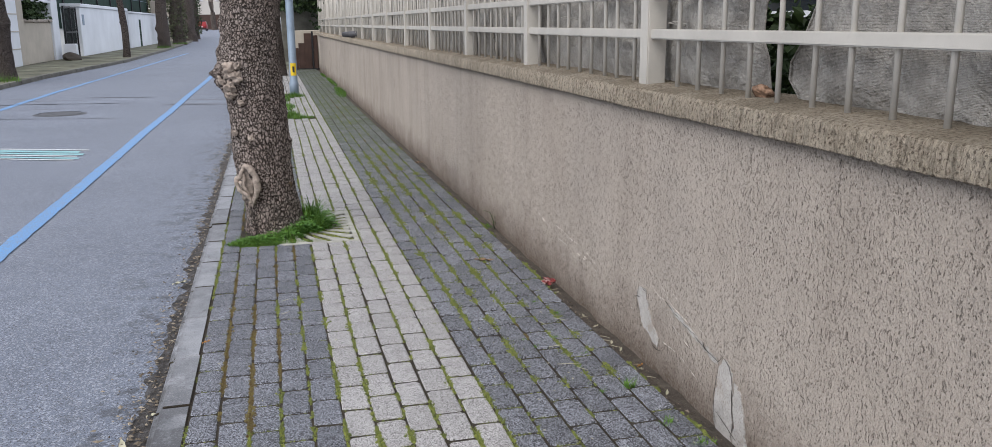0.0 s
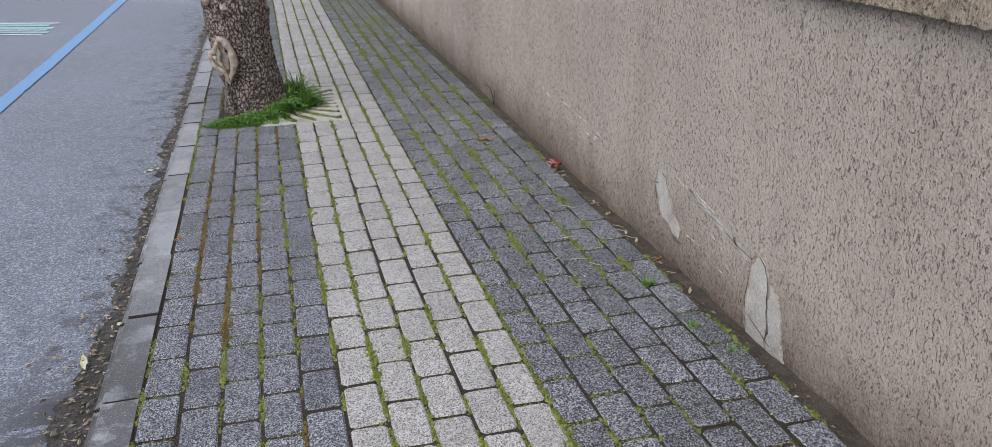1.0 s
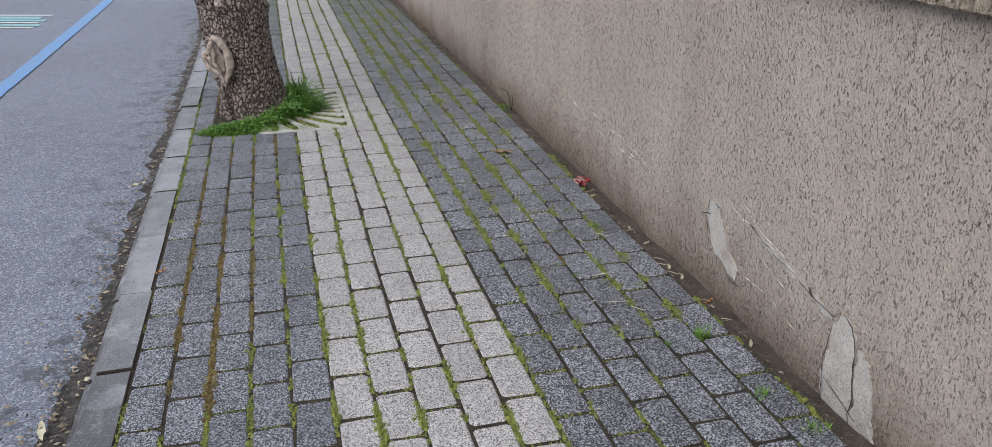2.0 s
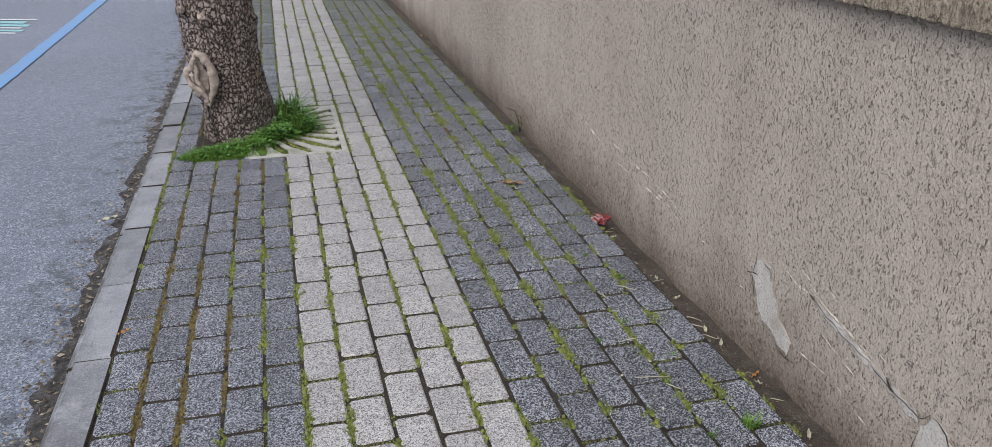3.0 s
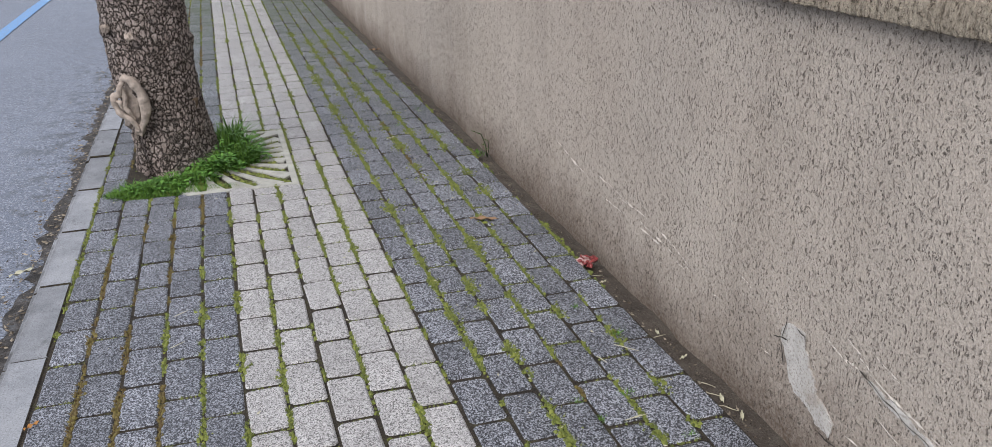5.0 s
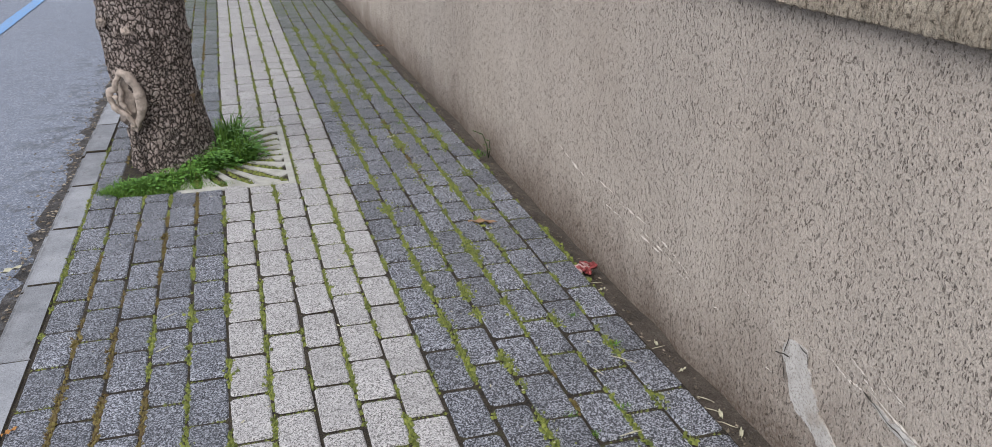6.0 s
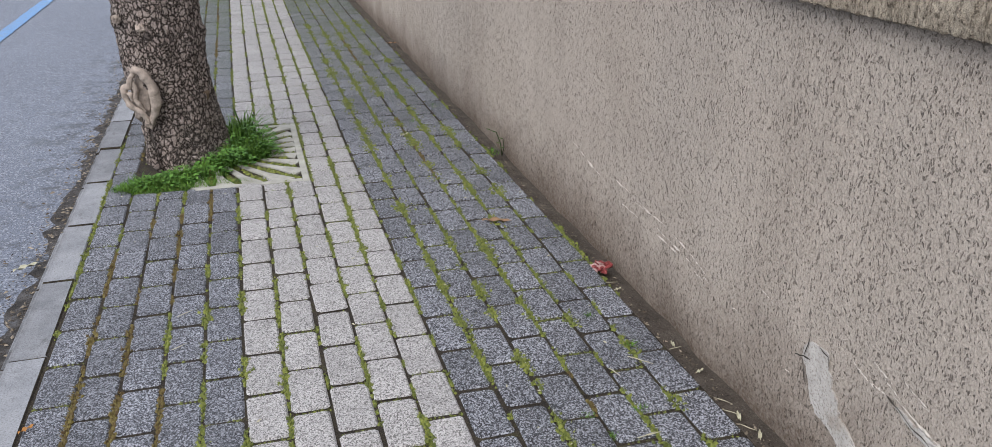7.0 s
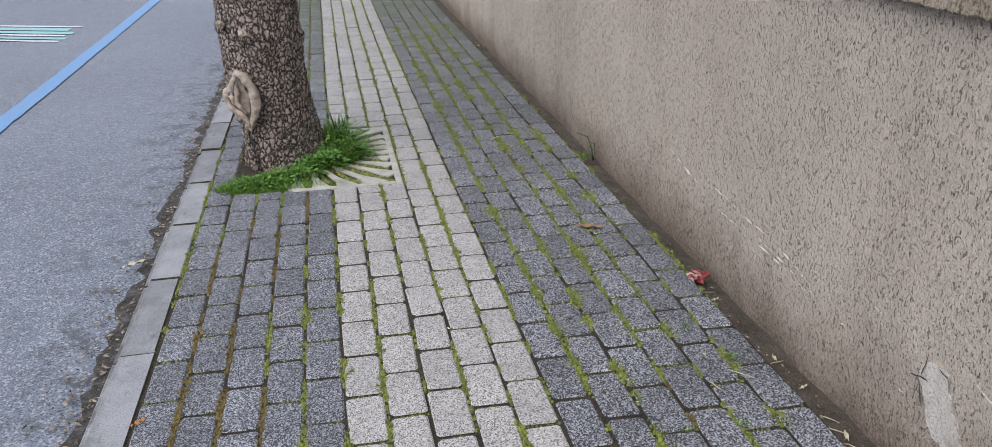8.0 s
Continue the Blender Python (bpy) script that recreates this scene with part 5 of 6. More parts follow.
leaf_thing(-0.485, 3.23, ROAD_Z + 0.02, 0.06, 20, M_PALELEAF, "pale dead leaf on asphalt beside kerb")
leaf_thing(-0.56, 3.0, ROAD_Z + 0.02, 0.08, 100, M_PALELEAF, "pale dead leaf on asphalt beside kerb")


def crumbs(name, count, region, size, material, label, category, seed):
    """Small angular bits; region(r) gives (x, y, z)."""
    r = random.Random(seed)
    verts, faces = [], []
    for _ in range(count):
        x, y, z = region(r)
        s = size * r.uniform(0.4, 1.5)
        a = r.uniform(0, 6.28)
        ux, uy = math.cos(a) * s, math.sin(a) * s
        k = len(verts)
        w = r.uniform(0.25, 0.6)
        verts += [(x - ux, y - uy, z), (x - uy * w, y + ux * w, z + 0.1 * s), (x + ux, y + uy, z + r.uniform(0, 0.5) * s), (x + uy * w, y - ux * w, z), (x, y, z + r.uniform(0.3, 0.7) * s)]
        faces += [(k, k + 3, k + 4), (k + 3, k + 2, k + 4), (k + 2, k + 1, k + 4), (k + 1, k, k + 4)]
    return tagged(new(name, mesh(name, verts, faces, material)), label, category, kind="stuff")


def kerb_side(r):
    y = 1.5 + 11 * r.random() ** 1.6
    x = KERB_X0 - 0.01 - abs(r.gauss(0, 0.075))
    return x, y, road_z(x, y) + 0.012 + 0.006 * max(0, 1 - (KERB_X0 - x) / 0.1)


crumbs("leaf_litter", 1500, kerb_side, 0.009, M_LITTER, "brown and pale leaf crumbs along the kerb", "litter", 31)
crumbs("leaf_litter", 55, lambda r: (lambda x, y: (x, y, road_z(x, y) + 0.016))(KERB_X0 - 0.02 - abs(r.gauss(0, 0.09)), r.uniform(1.8, 3.4)), 0.013, M_LITTER, "larger leaf scraps along the kerb", "litter", 36)
crumbs("gravel", 1500, kerb_side, 0.005, M_CRACK, "dark grit washed along the kerb", "gravel", 32)
crumbs("leaf_litter", 500, lambda r: (lambda x: (x, r.uniform(1.6, 10), gutter_z(x) + 0.002))(r.uniform(1.29, 1.37)), 0.006, M_LITTER, "small dry crumbs in wall foot dirt", "litter", 33)
crumbs("gravel", 700, lambda r: (lambda x: (x, r.uniform(2.0, 8), gutter_z(x) + 0.002))(r.uniform(1.295, 1.375)), 0.0032, M_LITTER, "pale grit in wall foot dirt", "gravel", 37)
crumbs("gravel", 900, lambda r: (lambda x: (x, r.uniform(1.6, 9), gutter_z(x) + 0.002))(r.uniform(1.29, 1.375)), 0.004, M_CRACK, "dark grit in wall foot dirt", "gravel", 34)
crumbs("leaf_litter", 240, lambda r: (r.uniform(-0.3, 1.3) if r.random() < 0.4 else r.uniform(0.75, 1.3), r.uniform(2, 8), 0.003), 0.0055, M_PALELEAF, "tiny pale scraps scattered on the pavers", "litter", 35)

def straw(x, y, z, length, turn, seed):
    r = random.Random(seed)
    pts = [((t - 0.5) * length, 0.05 * length * math.sin(t * 3 + seed) * r.uniform(-1, 1), 0.002 + 0.03 * length * t) for t in (0, 0.3, 0.6, 1)]
    v, f = tube(pts, [0.001, 0.0014, 0.0012, 0.0007], 6)
    ob = new("straw", mesh("straw", v, f, M_PALELEAF, True))
    ob.matrix_basis = pose(x, y, z, 0, 0, turn)
    tagged(ob, "thin pale dry stalk lying on the ground", "straw", "dry stalks")


for q, (x, y, n_, a) in enumerate(((1.198, 3.672, 0.075, -50), (1.107, 3.637, 0.045, -75), (1.07, 3.358, 0.05, 10), (1.062, 3.157, 0.09, -15), (1.09, 3.36, 0.035, 10), (1.099, 3.10, 0.05, -60), (0.0, 4.30, 0.05, 35), (-0.006, 4.10, 0.045, 30), (0.62, 5.2, 0.04, 60))):
    straw(x, y, 0.001, n_, a, q)
for q, (x, y, n_, a) in enumerate(((1.318, 4.176, 0.06, -10), (1.338, 3.745, 0.045, 5), (1.336, 3.469, 0.05, -55), (1.326, 3.419, 0.04, -50), (1.336, 3.351, 0.045, -60), (1.352, 3.016, 0.035, -40))):
    straw(x, y, gutter_z(x) + 0.004, n_, a, 20 + q)

# a scrap of raw meat left at the wall's foot
meat = thing("meat_scrap", (1.325, 4.262, -0.014), "torn scrap of raw red meat at the wall foot", "meat")
mr = random.Random(77)
for i in range(14):
    m = M_FAT if i % 3 == 1 else M_MEAT
    a, q, sz = mr.uniform(0, 6.28), mr.uniform(0, 0.026), mr.uniform(0.008, 0.017)
    bm = bmesh.new()
    bmesh.ops.create_icosphere(bm, subdivisions=2, radius=sz)
    stretch = Vector((mr.uniform(0.5, 1.8), mr.uniform(0.5, 1.8), mr.uniform(0.4, 0.9)))
    for w in bm.verts:
        w.co = Vector((w.co.x * stretch.x, w.co.y * stretch.y, w.co.z * stretch.z)) * (1 + 0.9 * noise.noise(w.co * 90 + Vector((i, 0, 0))))
    part("shred", bm, m, meat, "pale fat" if m is M_FAT else "", False, at=(q * math.cos(a), q * math.sin(a), 0.008 + 0.02 * mr.random() * (1 - q / 0.03)), turn=(mr.uniform(-40, 40), mr.uniform(-40, 40), mr.uniform(0, 360)))

# a wiry weed at the wall's foot
weed = thing("wall_weed", (1.375, 5.6, -0.03), "thin wiry weed curling at wall foot", "weed")
v, f = tube([(0, 0, 0), (-0.005, 0.01, 0.06), (-0.02, 0.03, 0.11), (-0.05, 0.05, 0.12)], [0.0025, 0.0022, 0.0018, 0.001], 6)
child("stem", mesh("stem", v, f, M_IVY, True), weed)
v, f = tube([(0, 0, 0), (0.0, -0.03, 0.05), (-0.01, -0.05, 0.1)], [0.002, 0.0018, 0.001], 6)
child("stem", mesh("stem", v, f, M_IVY, True), weed)
for p in ((-0.02, 0.03, 0.11), (-0.045, 0.048, 0.12), (0, -0.03, 0.05), (-0.01, -0.05, 0.1), (-0.005, 0.01, 0.06)):
    v, f = sheet([0, 0.5, 1], [-1, 0, 1], lambda u, w: (p[0] - 0.02 * u, p[1] + w * 0.009 * math.sin(math.pi * (0.15 + 0.8 * u)), p[2] + 0.006 * u))
    child("leaf", mesh("leaf", v, f, M_GRASS), weed)

# a lump of fallen plaster on the coping behind the bars
bm = bmesh.new()
bmesh.ops.create_icosphere(bm, subdivisions=4, radius=0.04)
for w in bm.verts:
    w.co = Vector((w.co.x * 0.7, w.co.y * 1.05, w.co.z * 0.55)) * (1 + 0.5 * noise.noise(w.co * 24) + 0.12 * noise.noise(w.co * 80))
me = bpy.data.meshes.new("plaster_lump")
bm.to_mesh(me)
bm.free()
me.materials.append(M_STONE)
lump = tagged(new("plaster_lump", me), "rusty brown plaster lump lying on the coping", "rubble")
lump.location = (1.512, 2.60, 1.095)

# ---- further along the pavement ----
pole = thing("street_pole", (0.40, 17.2, 0), "galvanised steel street pole with yellow warning sticker", "pole")
v, f = tube([(0, 0, -0.05), (0, 0, 0.24), (0, 0, 0.26), (0, 0, 3), (0, 0, 6)], [0.085, 0.085, 0.072, 0.07, 0.055], 20)
child("shaft", mesh("shaft", v, f, M_GALV, True), pole)
v, f = sheet(steps(-2.3, -0.7, 0.1), [0.37, 0.60], lambda a, z: (0.0745 * math.cos(a), 0.0745 * math.sin(a), z))
sticker = child("sticker", mesh("sticker", v, f, M_YELLOW), pole, "yellow warning sticker")
v, f = sheet(steps(-1.75, -1.25, 0.1), [0.43, 0.54], lambda a, z: (0.077 * math.cos(a + (z - 0.43) * 0), 0.077 * math.sin(a), z))
child("mark", mesh("mark", v, f, M_BAR), sticker)

gate = thing("stepped_screen", (0, WALK_END, 0), "dark brown stepped metal screen closing the pavement", "screen")
for x0, x1, h in ((0.60, 0.70, 0.36), (0.702, 0.82, 0.62), (0.822, 0.99, 0.76), (0.992, 1.20, 1.04), (1.26, 1.38, 0.98)):
    part("panel", block(x0, x1, 0.0, 0.05, 0.0, h, 0.004), M_BROWN, gate)
part("frame_post", block(1.205, 1.255, -0.01, 0.06, 0.0, 1.1, 0.004), M_BLACK, gate)
part("sill", block(0.58, 1.40, -0.02, 0.07, -0.02, 0.03, 0.004), M_BLACK, gate)
cross = thing("wall_end", (0, 0, 0), "beige rendered wall across the pavement's end", "wall", kind="structure")
part("wall_body", block(0.55, 1.6, 27.15, 27.4, -0.1, 1.12, 0.01), M_BEIGE, cross)
# the back wall is beige too; its shade is put into this darker grey
part("back_wall", block(0.45, 1.9, 33.0, 33.3, -0.1, 2.1, 0.01), M_FARKERB_SHADEDWALL, cross)
v, f = sheet(steps(-0.3, 1.6, 0.3), steps(27.05, 60, 1.0), lambda x, y: (x, y, -0.004))
tagged(new("pavement_beyond", mesh("pavement_beyond", v, f, M_FARPAVE)), "mossy paving beyond the stepped screen", "paving", kind="structure")

lamp = thing("floodlight", (1.42, 15.8, 1.066), "small grey floodlight lying on the wall coping", "floodlight")
v, f = tube([(0, -0.28, 0.09), (0, -0.2, 0.095), (0, 0.1, 0.09), (0, 0.28, 0.085)], [0.07, 0.078, 0.078, 0.06], 16)
lamp.rotation_euler, lamp.scale = (0, 0, radians(62)), (0.68, 0.68, 0.68)
child("housing", mesh("housing", v, f, M_IRON, True), lamp)
v, f = tube([(0, -0.34, 0.085), (0, -0.285, 0.09)], [0.06, 0.07], 16)
child("hood", mesh("hood", v, f, M_BLACK, True), lamp)
part("foot", block(-0.03, 0.03, -0.05, 0.05, -0.005, 0.03, 0.004), M_BLACK, lamp)


def street_tree(x, y, r, lean, height, seed, ivy=None, label="tall street tree with dark bark", limbs=3):
    q = thing("street_tree", (x, y, rise(y)), label, "tree", "trees along the street")
    rr = random.Random(seed)
    child("trunk", trunk_mesh("trunk", lambda z: (lean * z + 0.04 * math.sin(z * 1.7 + seed), 0.03 * math.cos(z + seed)), lambda z, a: r * (1 - 0.05 * z) * (1 + 0.5 * max(0, 0.35 - z)), -0.1, height, 60, 40, [(rr.uniform(3, 6), rr.uniform(0.3, 2), r * 0.3, r * 0.35) for _ in range(5)], M_BARK_FAR, 0.05 * r, 12.0, seed), q)
    for i in range(limbs):
        a = rr.uniform(0, 6.28)
        dx, dy = math.cos(a), math.sin(a)
        bx = lean * height
        pts = [(bx, 0, height - 0.2), (bx + dx * 0.3, dy * 0.3, height + 0.5), (bx + dx * 0.8, dy * 0.8, height + 1.2), (bx + dx * 1.1, dy * 1.1, height + 2.2)]
        v, f = tube(pts, [r * 0.6, r * 0.42, r * 0.3, r * 0.12], 10)
        child("limb", mesh("limb", v, f, M_BARK_FAR, True), q)
    if ivy:
        verts, faces = [], []
        for _ in range(1500):
            a, z = rr.uniform(0, 6.28), rr.uniform(0.4, height)
            d = r * rr.uniform(1.0, 1.55)
            p = Vector((lean * z + d * math.cos(a), d * math.sin(a), z))
            s = 0.12 * rr.uniform(0.6, 1.4)
            u, w = Vector((rr.gauss(0, 1), rr.gauss(0, 1), rr.gauss(0, 1))).normalized() * s, Vector((rr.gauss(0, 1), rr.gauss(0, 1), rr.gauss(0, 1))).normalized() * s * 0.6
            k = len(verts)
            verts += [p - u * 0.5, p + w, p + u * 0.5, p - w]
            faces += [(k, k + 1, k + 2), (k, k + 2, k + 3)]
        child("ivy", mesh("ivy", verts, faces, ivy), q, "ivy climbing the trunk")
    return q


street_tree(0.10, 24.0, 0.24, 0.02, 3.4, 2, label="dark street tree beside the kerb")

# ---- across the street ----
fk = [y for y in steps(-10, 130, 2.0)]
v, f = sheet([0, 0.16, 0.17, 0.35, 1.3, 2.8, 4.5], fk, lambda u, y: (far_kerb(y) - u, y, rise(y) + (-0.12 if u == 0 else 0.035 + 0.008 * wave(u, y, 3, 0.8) if u > 0.1 else 0.03)))
tagged(new("pavement_far", mesh("pavement_far", v, f, M_FARPAVE)), "mossy uneven paving across the street", "paving", kind="structure")
far_stones = thing("kerb_far", (0, 0, 0), "worn concrete kerb across the street", "kerb", kind="structure")
kv = block(-0.16, 0.0, -0.49, 0.49, -0.25, 0.045, 0.015, 2)
kme = bpy.data.meshes.new("kerb_stone")
kv.to_mesh(kme)
kv.free()
kme.materials.append(M_FARKERB_SHADEDWALL)
for i in range(96):
    y = -4 + i
    slope = math.degrees(math.atan2(far_kerb(y + 0.5) - far_kerb(y - 0.5), 1.0))
    child("kerb_stone", kme, far_stones, at=(far_kerb(y) + 0.01, y, rise(y) + rng.uniform(-0.01, 0.008)), turn=(0, 0, -slope))

street_tree(-6.35, 23.9, 0.36, -0.05, 3.2, 5, label="old street tree with grassy foot across the street")
street_tree(-5.68, 39.2, 0.14, -0.03, 4.0, 6, label="slender dark street tree across the street")
street_tree(-5.95, 55.0, 0.34, 0.03, 4.5, 7, label="thick street tree across the street")
street_tree(-6.05, 65.4, 0.42, 0.0, 4.5, 8, ivy=M_SAGE, label="ivy covered street tree across the street")
street_tree(-6.35, 78.0, 0.55, 0.0, 5.0, 9, label="very thick street tree across the street")
street_tree(-6.75, 88.0, 0.5, 0.02, 5.0, 10, ivy=M_IVY, label="dark ivy clad street tree across the street")
street_tree(-13.2, 150, 0.5, 0.02, 3.0, 14, label="bare pruned tree far down the street", limbs=6)
street_tree(-9.2, 165, 0.45, -0.04, 3.0, 15, label="bare pruned tree far down the street", limbs=6)
street_tree(-5.0, 158, 0.45, -0.04, 3.4, 16, label="bare pruned tree far down the street", limbs=6)
def far_tufts(x, y, s, seed):
    ob = grass("grass", [(0, 0, s, s, 1.0)], 420, 0.28, seed, "grass round a tree foot across the street")
    ob.location = (x, y, 0.04 + rise(y))
for x, y, s, q in ((-6.2, 23.3, 0.42, 41), (-5.8, 54.5, 0.5, 42), (-5.9, 64.8, 0.5, 43)):
    far_tufts(x, y, s, q)

# garden wall with a planter opening
gw = thing("garden_wall", (-7.98, 30.9, 0.03), "cream and white garden wall with planter opening", "wall")
part("end_pier", block(-0.3, 0.12, 0.0, 1.25, 0, 3.2, 0.02), M_WHITE, gw, "white rendered pier")
for z in (0.55, 1.1, 1.65, 2.2):
    part("groove_band", block(0.12, 0.135, 0.05, 1.2, z, z + 0.03), M_BEIGE, gw)
part("cream_pier", block(-0.3, 0.06, 1.26, 2.25, 0, 3.2, 0.02), M_BEIGE, gw, "cream rendered pier")
part("low_wall", block(-0.3, 0.0, 2.26, 6.3, 0, 1.42, 0.015), M_BEIGE, gw, "cream rendered low wall")
part("ledge", block(-0.36, 0.08, 2.26, 6.3, 1.424, 1.52, 0.015), M_STUCCO, gw)
part("lintel", block(-0.34, 0.10, 0.0, 7.4, 3.204, 3.34, 0.02), M_WHITE, gw)
part("top_ledge", block(-0.32, 0.06, 2.26, 6.3, 2.12, 2.2, 0.01), M_WHITE, gw)
part("white_pier", block(-0.3, 0.08, 6.32, 7.35, 0, 3.2, 0.02), M_WHITE, gw, "white rendered pier")
part("backing", block(-0.62, -0.55, 2.2, 6.4, 0, 3.2), M_GREENNET, gw)
foliage("planter_shrub", [(-8.33, -7.88, 33.3, 37.0, 1.5, 2.15), (-8.13, -7.8, 33.3, 35.0, 1.6, 2.3)], 900, 0.16, M_IVY, "dark shrub filling the planter opening", "shrub", 22)
iron = thing("iron_gate", (-7.75, 38.4, 0.03), "narrow black iron gate standing ajar", "gate")
for y in (0.0, 1.15, 2.3):
    part("stile", block(-0.03, 0.03, y, y + 0.07, 0, 2.05, 0.005), M_BLACK, iron)
for z in (0.08, 1.0, 1.98):
    part("crossbar", block(-0.02, 0.02, 0.0, 2.3, z, z + 0.06, 0.005), M_BLACK, iron)
for i in range(14):
    part("rod", block(-0.01, 0.01, 0.12 + i * 0.16, 0.14 + i * 0.16, 0.1, 1.98), M_BLACK, iron)
part("screen_sheet", block(-0.06, -0.045, 0.05, 2.3, 0.1, 1.95), M_GREENNET, iron)
bm = block(-0.22, 0.22, -0.22, 0.22, 0, 0.6, 0.03, 2)
stone = thing("gate_stone", (-7.5, 37.9, 0.03), "pale squared stone block beside the gate", "stone")
part("block", bm, M_WHITE, stone)
bm = bmesh.new()
bmesh.ops.create_icosphere(bm, subdivisions=3, radius=0.36)
for w in bm.verts:
    w.co = Vector((w.co.x * 0.9, w.co.y * 1.3, w.co.z * 0.55)) * (1 + 0.4 * noise.noise(w.co * 3))
me = bpy.data.meshes.new("boulder")
bm.to_mesh(me)
bm.free()
me.materials.append(M_EARTH)
tagged(new("boulder", me), "rough dark boulder on the far paving", "stone").location = (-7.3, 36.9, 0.13)

kiosk = thing("white_enclosure", (-7.72, 41.5, 0.03), "tall white rendered enclosure with overhanging top slab", "wall")
part("body", block(-1.6, 0.0, 0.0, 13.0, 0, 2.05, 0.02), M_WHITE, kiosk)
part("top_slab", block(-1.66, 0.07, -0.08, 13.1, 2.054, 2.2, 0.02), M_WHITE, kiosk)
part("plate", block(-0.01, 0.015, 0.35, 0.75, 1.3, 1.75, 0.005), M_GALV, kiosk, "small grey wall plate")
low = thing("white_garden_wall", (-7.65, 54.7, 0.03), "long white rendered garden wall with narrow slot", "wall")
part("body", block(-0.3, 0.0, 0.0, 4.0, 0, 1.95, 0.02), M_WHITE, low)
part("body", block(-0.3, 0.0, 4.9, 14.5, 0, 1.95, 0.02), M_WHITE, low)
part("slot_lintel", block(-0.3, 0.0, 4.0, 4.9, 1.62, 1.95), M_WHITE, low)
part("slot_door", block(-0.1, -0.012, 4.0, 4.9, 0, 1.62), M_GREENNET, low, "dark narrow metal door")
part("coping", block(-0.36, 0.06, -0.02, 14.55, 1.954, 2.05, 0.02), M_WHITE, low)
net = thing("net_fence", (-8.5, 38.0, 0.0), "dark green netting fence behind the white walls", "fence")
part("net", block(-0.03, 0.03, 0, 32, 1.2, 5.2), M_GREENNET, net)
for i in range(9):
    part("post", block(0.04, 0.1, i * 4, i * 4 + 0.07, 0, 5.25), M_BLACK, net)
for z in (2.9, 4.2):
    part("wire", block(0.04, 0.055, 0, 32, z, z + 0.02), M_GALV, net)
pillars = thing("gate_pillars", (-7.7, 69.5, 0.0), "row of beige gate pillars beside the street", "wall")
for i in range(6):
    part("pillar", block(-0.5, 0.0, i * 4.2, i * 4.2 + 1.1, 0, 3.0, 0.03), M_BEIGE, pillars)
    part("infill", block(-0.35, -0.2, i * 4.2 + 1.1, i * 4.2 + 4.2, 0, 1.9), M_WHITE if i % 2 else M_BEIGE, pillars)
foliage("hedge", [(-10.2, -8.2, 70, 100, 1.2, 6), (-10.2, -9.2, 23, 38, 1.0, 5)], 7000, 0.3, M_SAGE, "mixed grey green garden shrubs behind walls", "hedge", 25)

# the far end: pale houses and a red car
far_house = thing("far_house", (-22, 190, 2.0), "pale house closing the far end of the street", "house")
part("wall", block(-14, 22, 0, 8, -3, 11), M_FARHOUSE, far_house)
part("roof", block(-14.5, 22.5, -0.6, 8.6, 11, 11.6, 0.1), M_BROWN, far_house)
for i in range(8):
    w = part("window", block(-12 + i * 4, -10.4 + i * 4, -0.08, 0.02, 4.2, 6.2, 0.02), M_GLASS, far_house)
    part("sill", block(-12.1 + i * 4, -10.3 + i * 4, -0.2, -0.085, 4.0, 4.15), M_WHITE, w)
part("garden_wall", block(-14, 22, -6, -5.7, -3, 1.2), M_BROWN, far_house, "dark low garden wall")
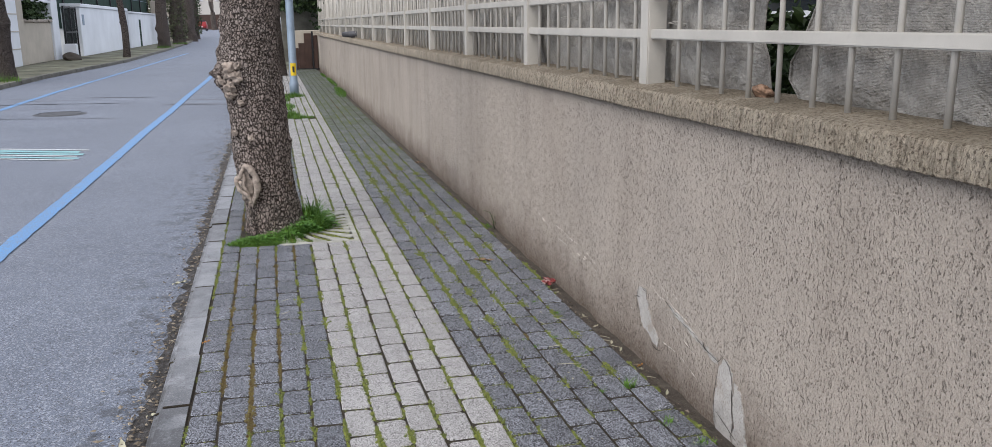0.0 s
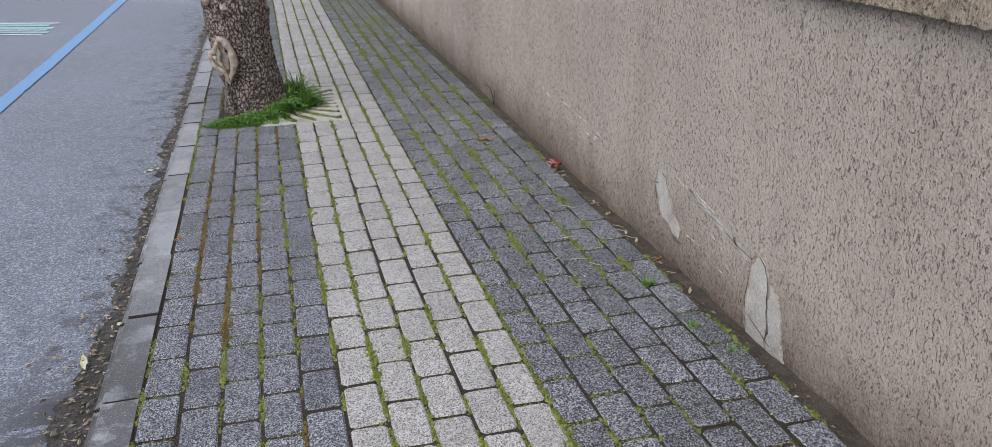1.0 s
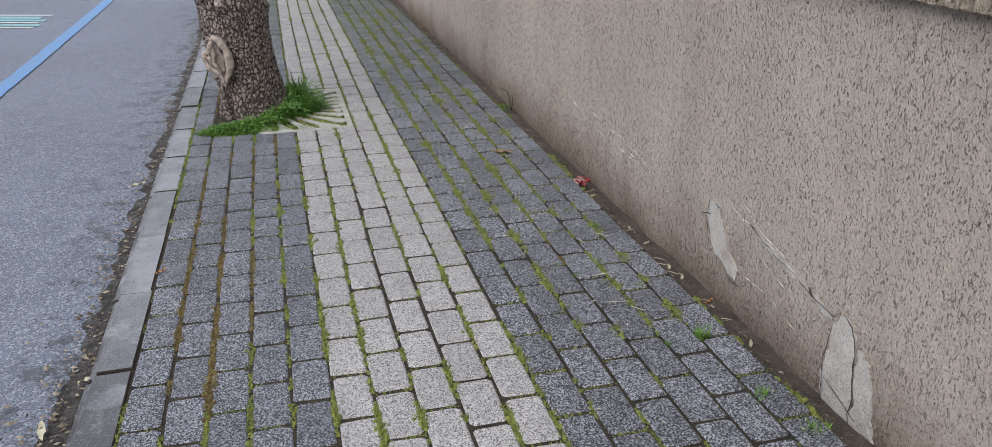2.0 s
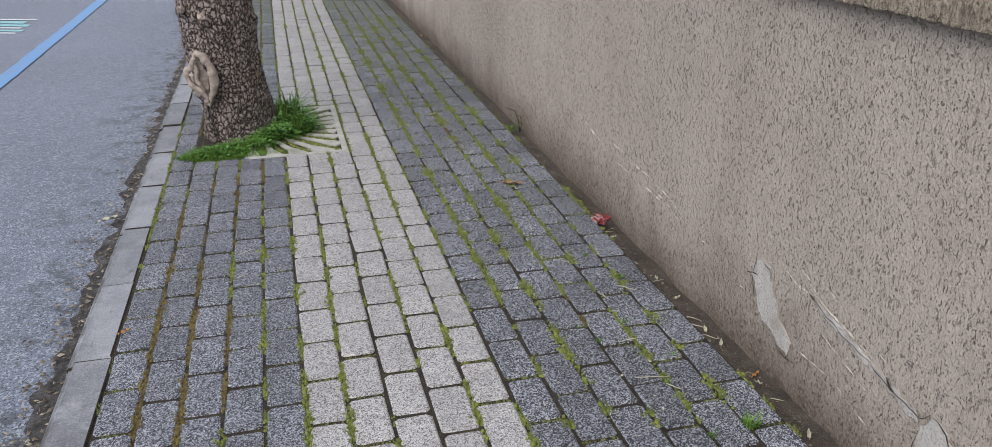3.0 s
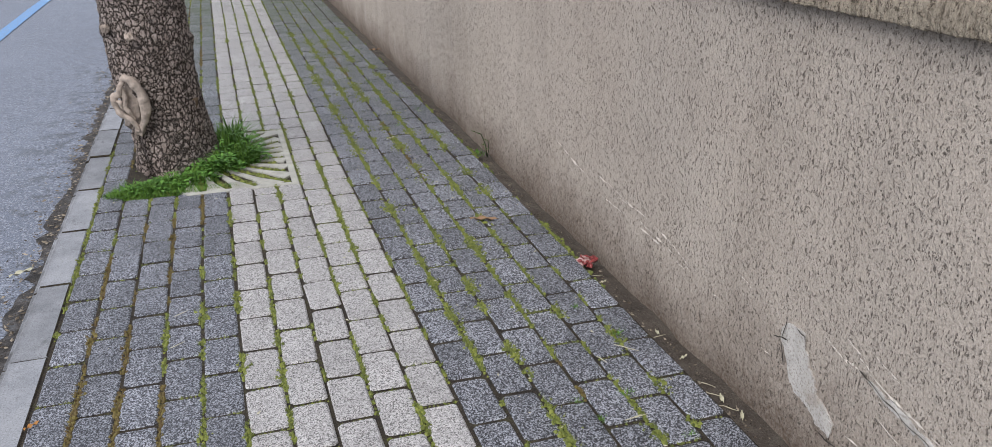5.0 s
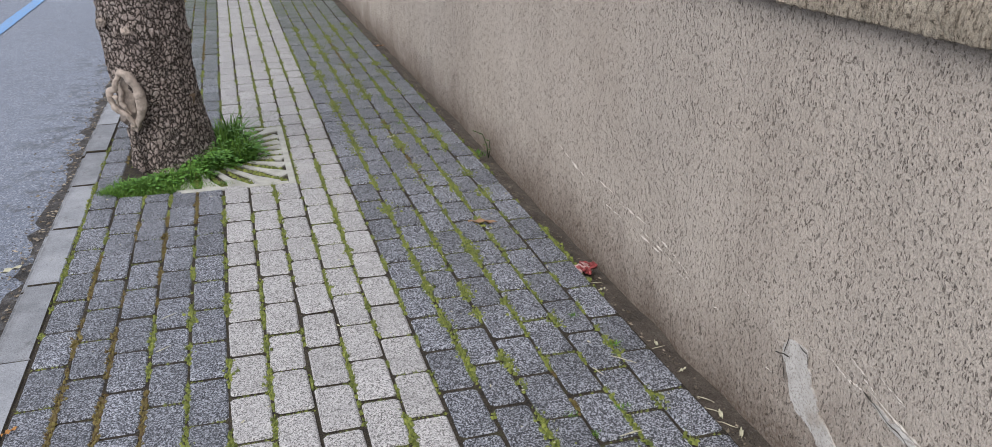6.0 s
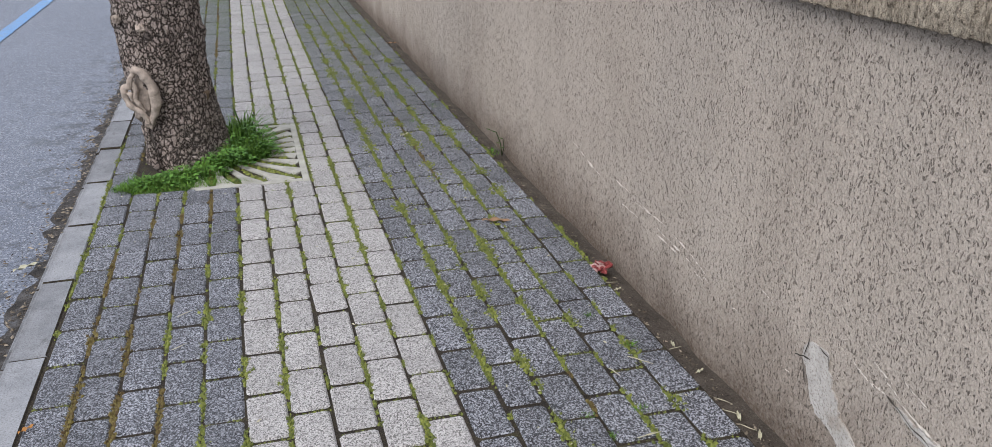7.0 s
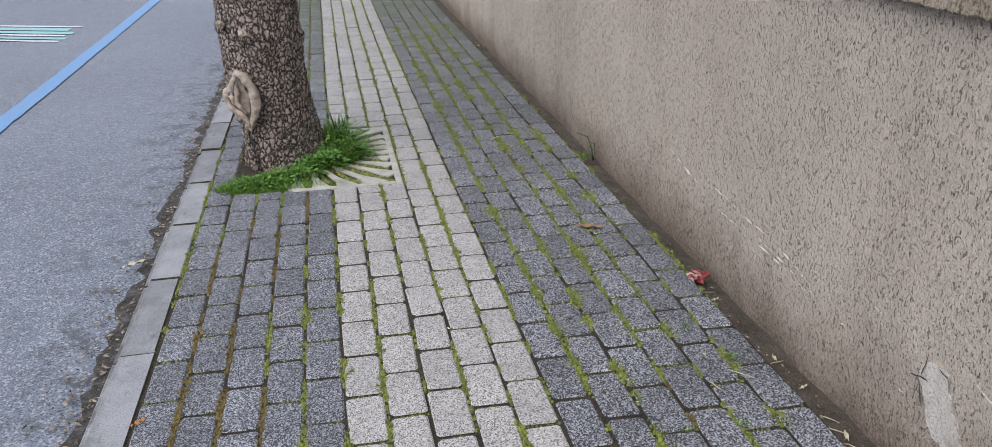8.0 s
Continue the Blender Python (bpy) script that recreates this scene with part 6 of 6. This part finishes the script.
for x, y, w_, d_, h_ in ((-30, 20, 16, 14, 7), (-30, 52, 16, 18, 8), (-34, 90, 16, 20, 8)):
    hb = thing("house", (x, y, 0), "pale two storey house behind garden walls", "house")
    part("wall", block(0, w_, 0, d_, -0.2, h_), M_FARHOUSE, hb)
    part("roof", block(-0.5, w_ + 0.5, -0.5, d_ + 0.5, h_, h_ + 0.4, 0.05), M_BROWN, hb)

car = thing("red_car", (-10.2, 150, rise(150) + 0.03 + ROAD_Z), "small red car parked far down the street", "car")
bm = bmesh.new()
prof = [(-1.9, 0.3), (-1.9, 0.75), (-1.75, 0.88), (-1.55, 1.35), (-1.3, 1.46), (0.2, 1.46), (0.85, 0.98), (1.75, 0.82), (1.9, 0.6), (1.9, 0.3)]
for sx in (-0.78, 0.78):
    for y, z in prof:
        k = 0.86 if z > 1.2 else 1.0
        bm.verts.new((sx * k, y, z))
bm.verts.ensure_lookup_table()
n = len(prof)
for i in range(n):
    k = (i + 1) % n
    bm.faces.new([bm.verts[q] for q in (i, k, n + k, n + i)])
bm.faces.new([bm.verts[q] for q in range(n)])
bm.faces.new([bm.verts[q] for q in range(2 * n - 1, n - 1, -1)])
bmesh.ops.recalc_face_normals(bm, faces=bm.faces[:])
bmesh.ops.bevel(bm, geom=bm.edges[:], offset=0.05, segments=2, affect="EDGES")
part("body", bm, M_RED, car)
part("rear_window", block(-0.58, 0.58, -1.80, -1.74, 0.95, 1.3, 0.01), M_GLASS, car, turn=(-12, 0, 0), at=(0, 0.12, -0.05))
part("windscreen", block(-0.58, 0.58, 0.5, 0.54, 1.0, 1.35, 0.01), M_GLASS, car)
part("bumper", block(-0.76, 0.76, -1.96, -1.88, 0.32, 0.5, 0.02), M_BLACK, car)
part("number_plate", block(-0.26, 0.26, -1.975, -1.962, 0.56, 0.67), M_WHITE, car)
for sx in (-0.66, 0.66):
    part("tail_light", block(sx - 0.1, sx + 0.1, -1.93, -1.89, 0.66, 0.82, 0.01), M_RED, car)
    for y in (-1.2, 1.25):
        v, f = tube([(sx - 0.09, y, 0.3), (sx + 0.09, y, 0.3)], [0.3, 0.3], 20)
        w = child("wheel", mesh("wheel", v, f, M_RUBBER), car)
        v, f = tube([(sx - 0.095, y, 0.3), (sx + 0.095, y, 0.3)], [0.18, 0.18], 16)
        child("rim", mesh("rim", v, f, M_GALV), w)
